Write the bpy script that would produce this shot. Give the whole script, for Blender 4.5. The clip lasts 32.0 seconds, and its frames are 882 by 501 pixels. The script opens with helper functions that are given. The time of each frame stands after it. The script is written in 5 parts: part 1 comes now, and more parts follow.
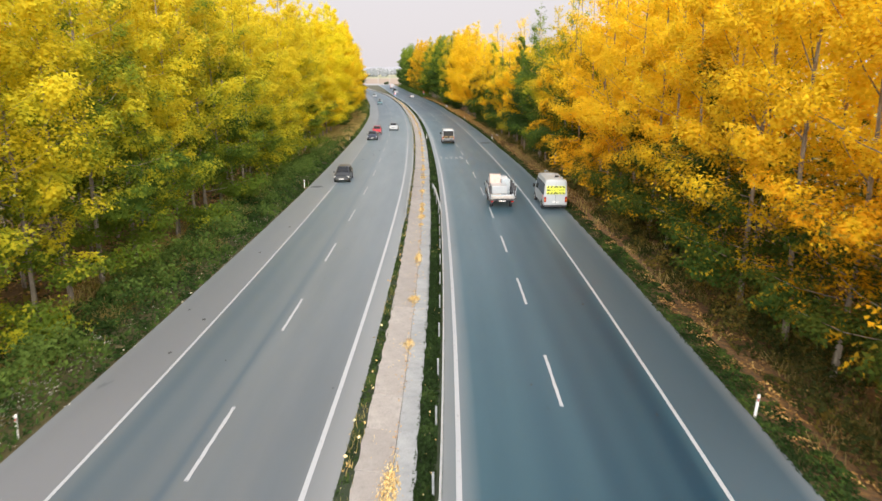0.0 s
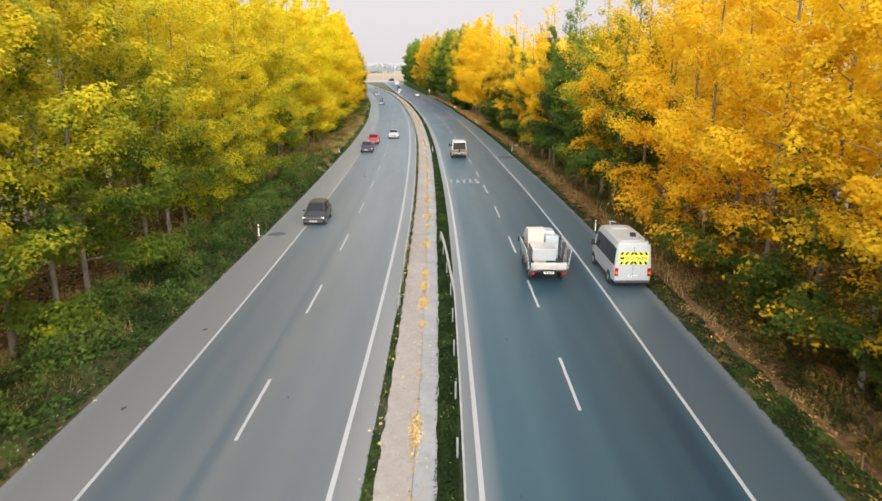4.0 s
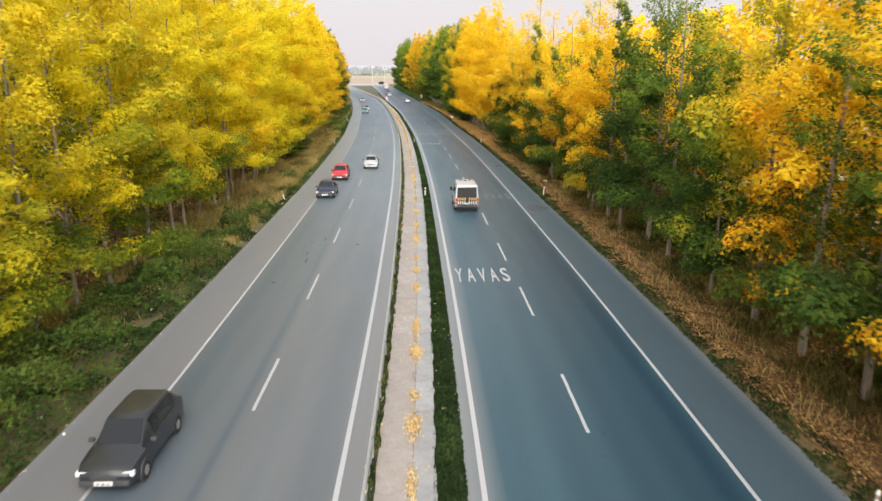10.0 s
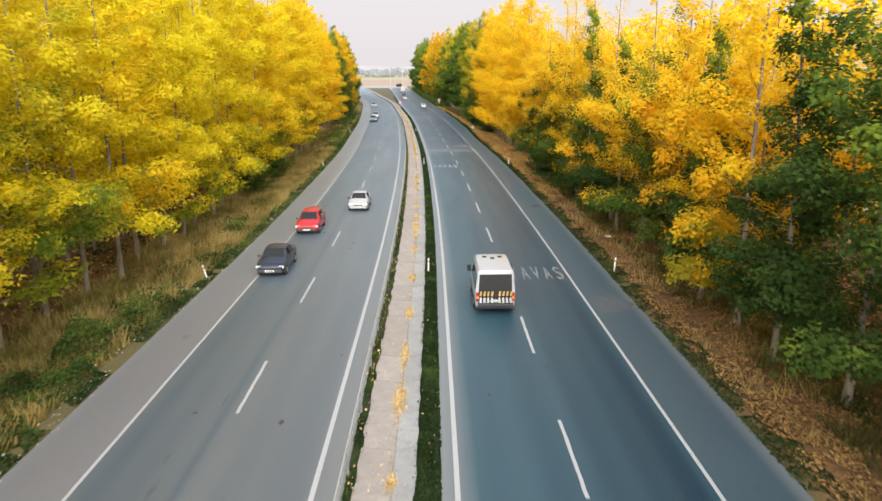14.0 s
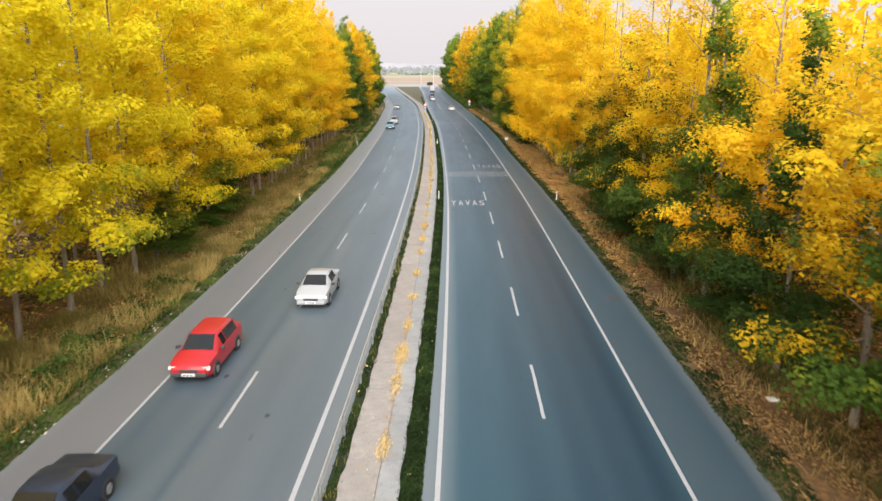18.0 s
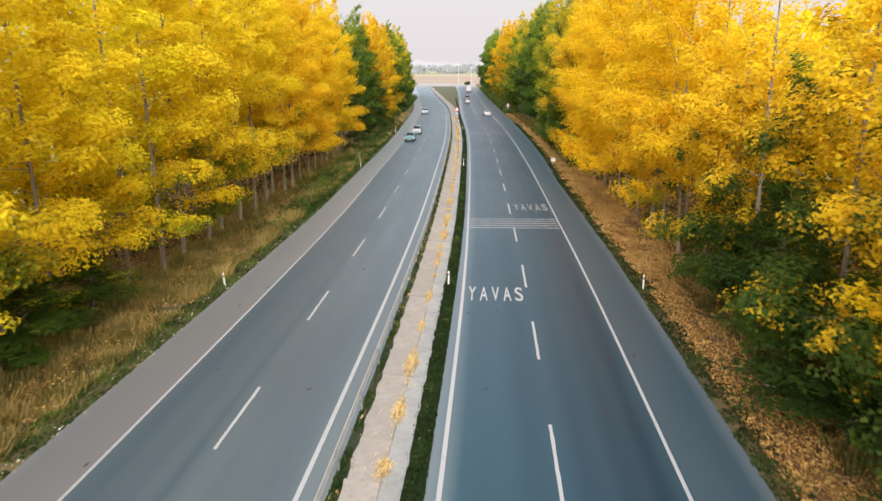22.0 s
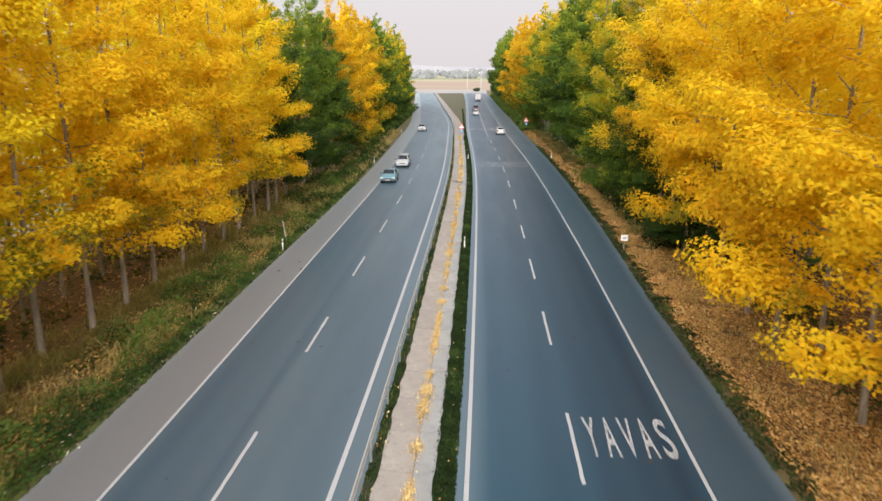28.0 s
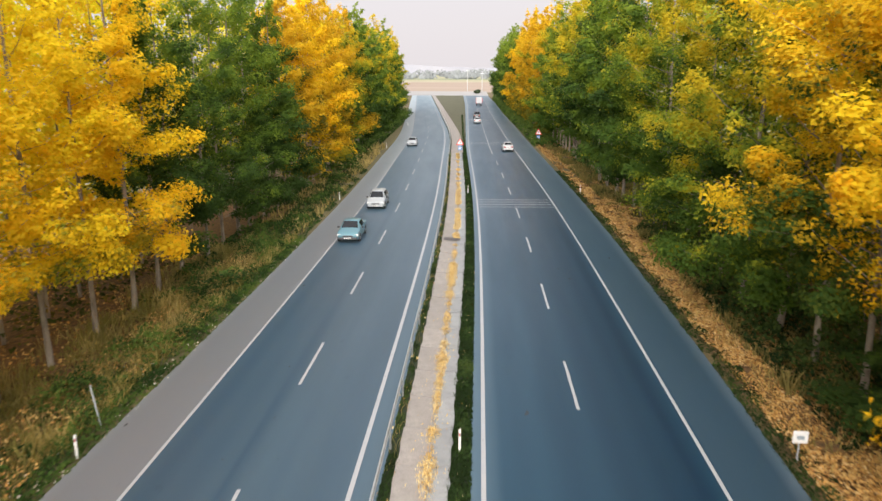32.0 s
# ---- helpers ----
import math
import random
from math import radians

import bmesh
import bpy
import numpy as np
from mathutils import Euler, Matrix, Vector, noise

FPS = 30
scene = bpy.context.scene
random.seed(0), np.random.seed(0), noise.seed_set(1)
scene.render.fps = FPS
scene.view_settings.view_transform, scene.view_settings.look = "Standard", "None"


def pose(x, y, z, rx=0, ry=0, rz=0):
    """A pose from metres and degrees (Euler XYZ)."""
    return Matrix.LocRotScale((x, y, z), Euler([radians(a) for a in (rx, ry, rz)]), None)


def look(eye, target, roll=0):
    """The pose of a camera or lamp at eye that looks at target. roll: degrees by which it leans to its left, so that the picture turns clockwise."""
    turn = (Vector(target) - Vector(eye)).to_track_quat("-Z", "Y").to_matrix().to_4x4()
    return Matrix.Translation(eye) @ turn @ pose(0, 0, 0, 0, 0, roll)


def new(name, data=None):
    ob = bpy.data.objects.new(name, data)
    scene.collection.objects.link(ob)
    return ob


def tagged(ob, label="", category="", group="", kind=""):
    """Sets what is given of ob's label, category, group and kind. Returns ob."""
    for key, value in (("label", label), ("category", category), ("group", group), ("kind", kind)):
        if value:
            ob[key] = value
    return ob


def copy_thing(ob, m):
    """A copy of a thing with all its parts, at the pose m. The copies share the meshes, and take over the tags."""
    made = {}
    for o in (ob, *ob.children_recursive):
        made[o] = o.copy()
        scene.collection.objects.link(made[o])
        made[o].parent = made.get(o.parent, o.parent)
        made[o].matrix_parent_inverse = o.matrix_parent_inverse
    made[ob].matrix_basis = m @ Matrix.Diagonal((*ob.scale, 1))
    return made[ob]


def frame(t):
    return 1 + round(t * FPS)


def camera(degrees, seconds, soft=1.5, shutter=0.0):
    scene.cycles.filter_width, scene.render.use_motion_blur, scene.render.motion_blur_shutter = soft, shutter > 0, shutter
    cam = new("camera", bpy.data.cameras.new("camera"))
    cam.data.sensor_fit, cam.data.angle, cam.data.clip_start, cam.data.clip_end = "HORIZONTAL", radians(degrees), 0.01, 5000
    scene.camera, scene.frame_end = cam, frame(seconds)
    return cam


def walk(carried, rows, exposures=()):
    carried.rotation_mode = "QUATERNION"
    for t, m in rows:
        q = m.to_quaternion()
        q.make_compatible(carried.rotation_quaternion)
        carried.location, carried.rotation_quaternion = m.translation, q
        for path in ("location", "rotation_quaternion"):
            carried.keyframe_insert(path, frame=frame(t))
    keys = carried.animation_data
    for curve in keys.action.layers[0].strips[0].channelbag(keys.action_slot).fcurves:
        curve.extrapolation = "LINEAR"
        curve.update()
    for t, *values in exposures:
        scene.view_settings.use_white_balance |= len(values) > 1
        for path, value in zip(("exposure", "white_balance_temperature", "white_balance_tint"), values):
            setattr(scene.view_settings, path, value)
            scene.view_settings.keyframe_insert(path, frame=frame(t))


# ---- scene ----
cam = camera(65.28, 32.0, shutter=0.5)
PATH = [
    (0.0, pose(1.927, 11.711, 11.652, 75.357, 0.072, 1.403)),
    (0.5, pose(1.826, 14.456, 11.710, 75.285, 0.075, 1.415)),
    (1.0, pose(1.721, 17.206, 11.759, 75.211, 0.074, 1.450)),
    (1.5, pose(1.612, 19.959, 11.794, 75.146, 0.070, 1.503)),
    (2.0, pose(1.494, 22.710, 11.817, 75.111, 0.061, 1.603)),
    (2.5, pose(1.366, 25.453, 11.829, 75.073, 0.043, 1.723)),
    (3.0, pose(1.236, 28.177, 11.839, 75.039, 0.025, 1.820)),
    (3.5, pose(1.108, 30.861, 11.854, 75.016, 0.000, 1.886)),
    (4.0, pose(0.980, 33.502, 11.870, 75.056, -0.015, 1.920)),
    (4.5, pose(0.847, 36.125, 11.880, 75.130, -0.023, 1.917)),
    (5.0, pose(0.706, 38.753, 11.882, 75.212, -0.025, 1.871)),
    (5.5, pose(0.553, 41.411, 11.876, 75.276, -0.018, 1.775)),
    (6.0, pose(0.385, 44.124, 11.868, 75.295, 0.005, 1.623)),
    (6.5, pose(0.190, 46.887, 11.856, 75.233, 0.048, 1.534)),
    (7.0, pose(0.011, 49.751, 11.848, 75.195, 0.110, 1.416)),
    (7.5, pose(-0.148, 52.651, 11.836, 75.160, 0.151, 1.448)),
    (8.0, pose(-0.269, 55.585, 11.822, 75.160, 0.180, 1.385)),
    (8.5, pose(-0.358, 58.536, 11.810, 75.190, 0.197, 1.282)),
    (9.0, pose(-0.436, 61.540, 11.805, 75.276, 0.200, 1.196)),
    (9.5, pose(-0.498, 64.583, 11.804, 75.229, 0.143, 1.212)),
    (10.0, pose(-0.546, 67.686, 11.816, 75.234, 0.042, 1.300)),
    (10.5, pose(-0.572, 70.766, 11.827, 75.243, -0.067, 1.368)),
    (11.0, pose(-0.595, 73.822, 11.839, 75.280, -0.154, 1.454)),
    (11.5, pose(-0.601, 76.885, 11.854, 75.342, -0.190, 1.520)),
    (12.0, pose(-0.620, 79.949, 11.867, 75.355, -0.165, 1.742)),
    (12.5, pose(-0.650, 83.032, 11.880, 75.357, -0.095, 2.122)),
    (13.0, pose(-0.683, 86.145, 11.896, 75.346, -0.020, 2.670)),
    (13.5, pose(-0.668, 89.300, 11.914, 75.336, 0.058, 2.893)),
    (14.0, pose(-0.638, 92.483, 11.937, 75.346, 0.123, 2.999)),
    (14.5, pose(-0.631, 95.653, 11.959, 75.287, 0.140, 3.176)),
    (15.0, pose(-0.631, 98.823, 11.979, 75.242, 0.120, 3.485)),
    (15.5, pose(-0.640, 102.001, 11.995, 75.211, 0.099, 3.884)),
    (16.0, pose(-0.663, 105.198, 12.008, 75.192, 0.093, 4.336)),
    (16.5, pose(-0.703, 108.423, 12.020, 75.185, 0.103, 4.800)),
    (17.0, pose(-0.763, 111.685, 12.034, 75.187, 0.122, 5.239)),
    (17.5, pose(-0.832, 114.989, 12.052, 75.182, 0.127, 5.484)),
    (18.0, pose(-0.912, 118.305, 12.072, 75.164, 0.124, 5.769)),
    (18.5, pose(-0.995, 121.617, 12.097, 75.170, 0.116, 6.097)),
    (19.0, pose(-1.073, 124.922, 12.125, 75.172, 0.119, 6.316)),
    (19.5, pose(-1.168, 128.204, 12.152, 75.140, 0.122, 6.586)),
    (20.0, pose(-1.295, 131.474, 12.179, 75.139, 0.126, 6.977)),
    (20.5, pose(-1.443, 134.706, 12.200, 75.094, 0.134, 7.508)),
    (21.0, pose(-1.614, 137.955, 12.224, 75.086, 0.139, 8.189)),
    (21.5, pose(-1.813, 141.206, 12.250, 75.052, 0.152, 8.811)),
    (22.0, pose(-2.009, 144.448, 12.279, 75.039, 0.183, 9.038)),
    (22.5, pose(-2.245, 147.642, 12.312, 75.119, 0.197, 9.269)),
    (23.0, pose(-2.514, 150.763, 12.339, 75.177, 0.192, 9.494)),
    (23.5, pose(-2.841, 153.958, 12.364, 75.254, 0.168, 9.672)),
    (24.0, pose(-3.203, 157.207, 12.385, 75.300, 0.144, 9.729)),
    (24.5, pose(-3.591, 160.479, 12.397, 75.324, 0.122, 9.735)),
    (25.0, pose(-4.000, 163.803, 12.394, 75.351, 0.087, 9.744)),
    (25.5, pose(-4.400, 167.177, 12.378, 75.369, 0.043, 9.729)),
    (26.0, pose(-4.802, 170.489, 12.351, 75.386, 0.022, 9.747)),
    (26.5, pose(-5.202, 173.760, 12.327, 75.401, 0.025, 9.782)),
    (27.0, pose(-5.600, 177.008, 12.312, 75.413, 0.051, 9.819)),
    (27.5, pose(-5.994, 180.252, 12.311, 75.421, 0.093, 9.842)),
    (28.0, pose(-6.382, 183.512, 12.322, 75.424, 0.140, 9.837)),
    (28.5, pose(-6.785, 186.793, 12.343, 75.434, 0.162, 9.850)),
    (29.0, pose(-7.214, 190.083, 12.370, 75.433, 0.166, 9.873)),
    (29.5, pose(-7.652, 193.371, 12.400, 75.445, 0.158, 9.873)),
    (30.0, pose(-8.098, 196.630, 12.429, 75.428, 0.142, 9.875)),
    (30.5, pose(-8.544, 199.898, 12.463, 75.407, 0.128, 9.851)),
    (31.0, pose(-9.005, 203.216, 12.508, 75.399, 0.103, 9.858)),
    (31.5, pose(-9.471, 206.628, 12.568, 75.407, 0.073, 9.850)),
    (32.0, pose(-9.944, 210.115, 12.641, 75.438, 0.032, 9.854)),
]
walk(cam, PATH, exposures=[(0.0, 0.82), (14.0, 0.88), (19.0, 0.88), (23.0, 0.82), (25.0, 0.79), (28.0, 0.78), (32.0, 0.88)])

# ---- light: a bright veiled sky, a soft veiled sun behind the camera ----
SUN_EL, SUN_AZ = radians(32), radians(175)
world = bpy.data.worlds.new("overcast_sky")
scene.world = world
world.use_nodes = True
wn, wl = world.node_tree.nodes, world.node_tree.links
wn.clear()
sky = wn.new("ShaderNodeTexSky")
sky.sky_type, sky.sun_disc = "NISHITA", False
sky.sun_elevation, sky.sun_rotation = SUN_EL, SUN_AZ
sky.dust_density, sky.air_density, sky.ozone_density = 4.0, 1.0, 1.0
dim = wn.new("ShaderNodeVectorMath")
dim.operation = "SCALE"
dim.inputs["Scale"].default_value = 0.07
veil = wn.new("ShaderNodeMix")
veil.data_type = "RGBA"
veil.inputs[0].default_value = 0.86
veil.inputs[7].default_value = (0.622, 0.58, 0.596, 1)
back = wn.new("ShaderNodeBackground")
back.inputs["Strength"].default_value = 0.83
wout = wn.new("ShaderNodeOutputWorld")
wl.new(sky.outputs[0], dim.inputs[0])
wl.new(dim.outputs[0], veil.inputs[6])
wl.new(veil.outputs[2], back.inputs["Color"])
wl.new(back.outputs[0], wout.inputs["Surface"])

sun = new("sun", bpy.data.lights.new("sun", "SUN"))
sun.data.energy, sun.data.angle, sun.data.color = 5.0, radians(75), (1.0, 0.95, 0.895)
sun.matrix_world = look((math.sin(SUN_AZ) * math.cos(SUN_EL) * 100, math.cos(SUN_AZ) * math.cos(SUN_EL) * 100, math.sin(SUN_EL) * 100), (0, 0, 0))


# ---- materials ----
class Mat:
    """A small builder of node materials."""

    def __init__(self, name, rough=0.8, metal=0.0):
        self.m = bpy.data.materials.new(name)
        self.m.use_nodes = True
        self.n, self.l = self.m.node_tree.nodes, self.m.node_tree.links
        self.b = self.n["Principled BSDF"]
        self.b.inputs["Roughness"].default_value = rough
        self.b.inputs["Metallic"].default_value = metal
        self.coord = self.n.new("ShaderNodeTexCoord")

    def link(self, a, b):
        self.l.new(a, b)

    def noise(self, scale, detail=4.0, rough=0.6, vec=None, stretch=None):
        t = self.n.new("ShaderNodeTexNoise")
        t.inputs["Scale"].default_value, t.inputs["Detail"].default_value, t.inputs["Roughness"].default_value = scale, detail, rough
        v = vec or self.coord.outputs["Object"]
        if stretch:
            mp = self.n.new("ShaderNodeMapping")
            mp.inputs["Scale"].default_value = stretch
            self.link(v, mp.inputs[0])
            v = mp.outputs[0]
        self.link(v, t.inputs["Vector"])
        return t.outputs[0]

    def ramp(self, fac, stops):
        r = self.n.new("ShaderNodeValToRGB")
        e = r.color_ramp.elements
        while len(e) < len(stops):
            e.new(0.5)
        for k, (p, c) in enumerate(stops):
            e[k].position = p
            e[k].color = (*c, 1) if isinstance(c, tuple) else (c, c, c, 1)
        self.link(fac, r.inputs[0])
        return r.outputs[0]

    def mix(self, fac, a, b, blend="MIX"):
        x = self.n.new("ShaderNodeMix")
        x.data_type, x.blend_type = "RGBA", blend
        for sock, v in ((x.inputs[0], fac), (x.inputs[6], a), (x.inputs[7], b)):
            if isinstance(v, (int, float)):
                sock.default_value = v
            elif isinstance(v, tuple):
                sock.default_value = (*v, 1)
            else:
                self.link(v, sock)
        return x.outputs[2]

    def math(self, op, a, b=0.0):
        x = self.n.new("ShaderNodeMath")
        x.operation = op
        for sock, v in zip(x.inputs, (a, b)):
            if isinstance(v, (int, float)):
                sock.default_value = v
            else:
                self.link(v, sock)
        return x.outputs[0]

    def color(self, c):
        if isinstance(c, tuple):
            self.b.inputs["Base Color"].default_value = (*c, 1)
        else:
            self.link(c, self.b.inputs["Base Color"])
        return self

    def bump(self, h, strength=0.3, dist=0.02):
        b = self.n.new("ShaderNodeBump")
        b.inputs["Strength"].default_value, b.inputs["Distance"].default_value = strength, dist
        self.link(h, b.inputs["Height"])
        self.link(b.outputs[0], self.b.inputs["Normal"])
        return self

    def uv(self):
        u = self.n.new("ShaderNodeUVMap")
        s = self.n.new("ShaderNodeSeparateXYZ")
        self.link(u.outputs[0], s.inputs[0])
        return u.outputs[0], s.outputs[0], s.outputs[1]

    def rand(self):
        return self.n.new("ShaderNodeObjectInfo").outputs["Random"]

    def island(self):
        return self.n.new("ShaderNodeNewGeometry").outputs["Random Per Island"]


def plain(name, color, rough=0.6, metal=0.0, vary=0.25, scale=6.0, bump=0.0):
    m = Mat(name, rough, metal)
    n1, n2 = m.noise(scale), m.noise(scale * 9)
    dark = tuple(c * (1 - vary) for c in color)
    light = tuple(min(1, c * (1 + vary * 0.6)) for c in color)
    c = m.mix(m.math("MULTIPLY", n2, 0.6), m.ramp(n1, [(0.3, dark), (0.7, light)]), color)
    m.color(c)
    if bump:
        m.bump(n2, bump, 0.01)
    return m.m


def asphalt(name, base, tint, bands, shoulder, sky_sheen):
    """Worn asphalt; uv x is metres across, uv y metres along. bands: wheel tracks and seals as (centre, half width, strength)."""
    m = Mat(name, 0.62)
    uv, ux, uy = m.uv()
    grain = m.noise(9.0, 6, 0.75, uv)
    fine = m.noise(60.0, 3, 0.7, uv)
    patch = m.noise(0.35, 5, 0.6, uv, (1.0, 0.12, 1))
    streak = m.noise(1.3, 4, 0.6, uv, (1.0, 0.02, 1))
    col = m.ramp(patch, [(0.3, tuple(c * 0.86 for c in base)), (0.7, tuple(c * 1.1 for c in base))])
    col = m.mix(m.math("MULTIPLY", streak, 0.35), col, tuple(c * 0.8 for c in base))
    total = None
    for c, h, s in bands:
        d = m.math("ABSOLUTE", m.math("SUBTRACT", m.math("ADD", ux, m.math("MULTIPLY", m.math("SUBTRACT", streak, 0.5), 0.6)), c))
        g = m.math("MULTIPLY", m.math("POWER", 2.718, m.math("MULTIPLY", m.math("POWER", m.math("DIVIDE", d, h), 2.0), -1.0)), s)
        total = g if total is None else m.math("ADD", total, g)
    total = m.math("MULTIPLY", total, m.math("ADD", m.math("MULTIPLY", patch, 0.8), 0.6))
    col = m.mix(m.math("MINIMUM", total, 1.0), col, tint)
    lat_edge, lat_col = shoulder
    col = m.mix(m.math("MULTIPLY", m.math("LESS_THAN" if lat_edge < 0 else "GREATER_THAN", ux, lat_edge), 0.8), col, m.mix(patch, lat_col, tuple(c * 0.8 for c in lat_col)))
    col = m.mix(m.ramp(fine, [(0.35, 0.0), (0.75, 0.30)]), col, tuple(c * 0.55 for c in base))
    spots = m.ramp(m.noise(1.1, 3, 0.5, uv, (1, 0.5, 1)), [(0.70, 0.0), (0.78, 0.45)])
    col = m.mix(spots, col, tuple(c * 0.62 for c in tint))
    rim = m.ramp(m.math("SUBTRACT", m.math("ABSOLUTE", ux), 11.0), [(0.42, 0.0), (0.85, 0.5)])
    col = m.mix(rim, col, (0.20, 0.215, 0.225))
    inner = m.ramp(m.math("MULTIPLY", m.math("ADD", m.math("ABSOLUTE", ux), m.math("MULTIPLY", m.math("SUBTRACT", streak, 0.5), 0.5)), 0.25), [(1.55 / 4, 0.75), (2.05 / 4, 0.45), (2.6 / 4, 0.0)])
    col = m.mix(inner, col, (0.21, 0.22, 0.225))
    # bluer, darker asphalt along y, with a drop in exposure put into its colour
    tone_along = m.ramp(m.math("MULTIPLY", uy, 0.002), [(0.20, 1.0), (0.32, (0.74, 0.89, 0.98)), (0.46, (0.42, 0.67, 0.88))])
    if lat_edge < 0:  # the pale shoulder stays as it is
        tone_along = m.mix(m.math("MULTIPLY", m.math("LESS_THAN", ux, lat_edge), 0.9), tone_along, (1.0, 1.0, 1.0))
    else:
        tone_along = m.mix(m.math("MULTIPLY", m.math("GREATER_THAN", ux, lat_edge), 0.3), tone_along, (0.88, 0.88, 0.88))
    col = m.mix(1.0, col, tone_along, "MULTIPLY")
    m.color(col)
    # bluish sheen stands in for sky glare on the far road
    m.link(m.math("MULTIPLY", tone_along, sky_sheen), m.b.inputs["Sheen Weight"])
    m.link(m.ramp(patch, [(0.3, 0.44), (0.7, 0.36)]), m.b.inputs["Roughness"])
    m.bump(grain, 0.10, 0.008)
    m.b.inputs["Specular IOR Level"].default_value = 0.38
    m.b.inputs["Sheen Roughness"].default_value = 0.27
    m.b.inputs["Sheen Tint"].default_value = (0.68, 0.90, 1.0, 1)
    return m.m


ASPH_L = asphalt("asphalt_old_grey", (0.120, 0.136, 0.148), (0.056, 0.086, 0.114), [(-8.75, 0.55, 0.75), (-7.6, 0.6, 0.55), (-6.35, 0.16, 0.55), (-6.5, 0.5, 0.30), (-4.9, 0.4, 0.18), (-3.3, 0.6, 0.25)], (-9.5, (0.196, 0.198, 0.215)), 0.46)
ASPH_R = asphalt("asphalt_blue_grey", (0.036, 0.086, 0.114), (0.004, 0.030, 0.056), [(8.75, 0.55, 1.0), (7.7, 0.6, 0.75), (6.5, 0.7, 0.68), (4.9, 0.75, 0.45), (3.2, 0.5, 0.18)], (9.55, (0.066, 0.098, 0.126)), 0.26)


def paint_mat(name, worn):
    m = Mat(name, 0.55)
    n = m.noise(7.0, 6, 0.7)
    m.color(m.mix(m.ramp(n, [(worn, 0.0), (worn + 0.12, 1.0)]), (0.13, 0.15, 0.165), (0.365, 0.38, 0.40)))
    return m.m


PAINT = paint_mat("road_paint_white", 0.30)
PAINT_FADED = paint_mat("road_paint_faded", 0.50)
PAINT_WORN = paint_mat("road_paint_worn", 0.41)

def concrete(name, dark, light, wet):
    m = Mat(name, 0.85)
    n1, n2, n3 = m.noise(0.8, 5), m.noise(14.0, 5, 0.7), m.noise(2.2, 6, 0.7)
    c = m.ramp(n1, [(0.3, dark), (0.7, light)])
    c = m.mix(m.ramp(n3, [(0.50, 0.0), (0.66, 0.6)]), c, wet)
    c = m.mix(m.math("MULTIPLY", m.rand(), 0.45), c, tuple(x * 0.8 for x in dark))
    m.color(m.mix(m.ramp(n2, [(0.3, 0.3), (0.6, 0.0)]), c, tuple(x * 0.45 for x in dark)))
    m.bump(n2, 0.4, 0.012)
    return m.m


CONCRETE = concrete("channel_concrete", (0.27, 0.25, 0.235), (0.40, 0.375, 0.35), (0.20, 0.19, 0.18))
CONCRETE_B = concrete("channel_concrete_grey", (0.25, 0.265, 0.275), (0.37, 0.385, 0.395), (0.16, 0.17, 0.175))

# the ground: leaf litter by the wood, dark soil and weeds at the edge, ploughed field and meadows far off
m = Mat("ground_earth", 0.95)
uv, ux, uy = m.uv()
n1, n2, n3 = m.noise(0.22, 5, 0.6, uv), m.noise(3.5, 6, 0.75, uv), m.noise(12.0, 4, 0.7, uv)
litter = m.ramp(n2, [(0.30, (0.045, 0.030, 0.018)), (0.48, (0.135, 0.075, 0.027)), (0.66, (0.26, 0.14, 0.042)), (0.80, (0.36, 0.22, 0.085))])
soil = m.ramp(n3, [(0.3, (0.055, 0.052, 0.025)), (0.7, (0.15, 0.13, 0.05))])
straw = m.ramp(n2, [(0.3, (0.10, 0.075, 0.03)), (0.7, (0.30, 0.22, 0.10))])
left = m.mix(m.ramp(n1, [(0.50, 0.0), (0.70, 0.8)]), soil, straw)
left = m.mix(m.ramp(m.math("ADD", m.math("MULTIPLY", ux, -0.05), m.math("MULTIPLY", n1, 0.25)), [(0.86, 0.0), (0.95, 1.0)]), left, litter)
right = m.mix(m.ramp(m.math("ADD", m.math("MULTIPLY", ux, 0.05), m.math("MULTIPLY", n3, 0.12)), [(0.66, 0.0), (0.70, 1.0)]), soil, litter)
near = m.mix(m.math("GREATER_THAN", ux, 0.0), left, right)
# farther on, soil colour over the litter paints the dark shade under the trees
near = m.mix(m.ramp(m.math("ADD", m.math("MULTIPLY", uy, 0.002), m.math("MULTIPLY", n1, 0.08)), [(0.585, 0.0), (0.64, 0.75)]), near, soil)
field = m.ramp(m.noise(0.02, 4, 0.6, uv, (0.3, 1, 1)), [(0.3, (0.27, 0.21, 0.165)), (0.7, (0.34, 0.27, 0.21))])
meadow = m.ramp(m.noise(0.006, 4, 0.6, uv, (0.15, 1, 1)), [(0.42, (0.20, 0.23, 0.13)), (0.5, (0.36, 0.32, 0.22)), (0.6, (0.24, 0.27, 0.16))])
far = m.mix(m.ramp(m.math("MULTIPLY", uy, 0.0005), [(0.545, 0.0), (0.55, 1.0)]), field, meadow)
near = m.mix(m.ramp(m.math("ADD", m.math("MULTIPLY", m.math("ABSOLUTE", ux), 0.01), m.math("MULTIPLY", n1, 0.06)), [(0.37, 0.0), (0.40, 1.0)]), near, m.ramp(m.noise(0.03, 6, 0.65, uv), [(0.35, (0.10, 0.12, 0.05)), (0.5, (0.20, 0.18, 0.09)), (0.65, (0.13, 0.15, 0.06))]))
m.color(m.mix(m.math("GREATER_THAN", uy, 655.0), near, far))
m.bump(n2, 0.6, 0.05)
GROUND = m.m


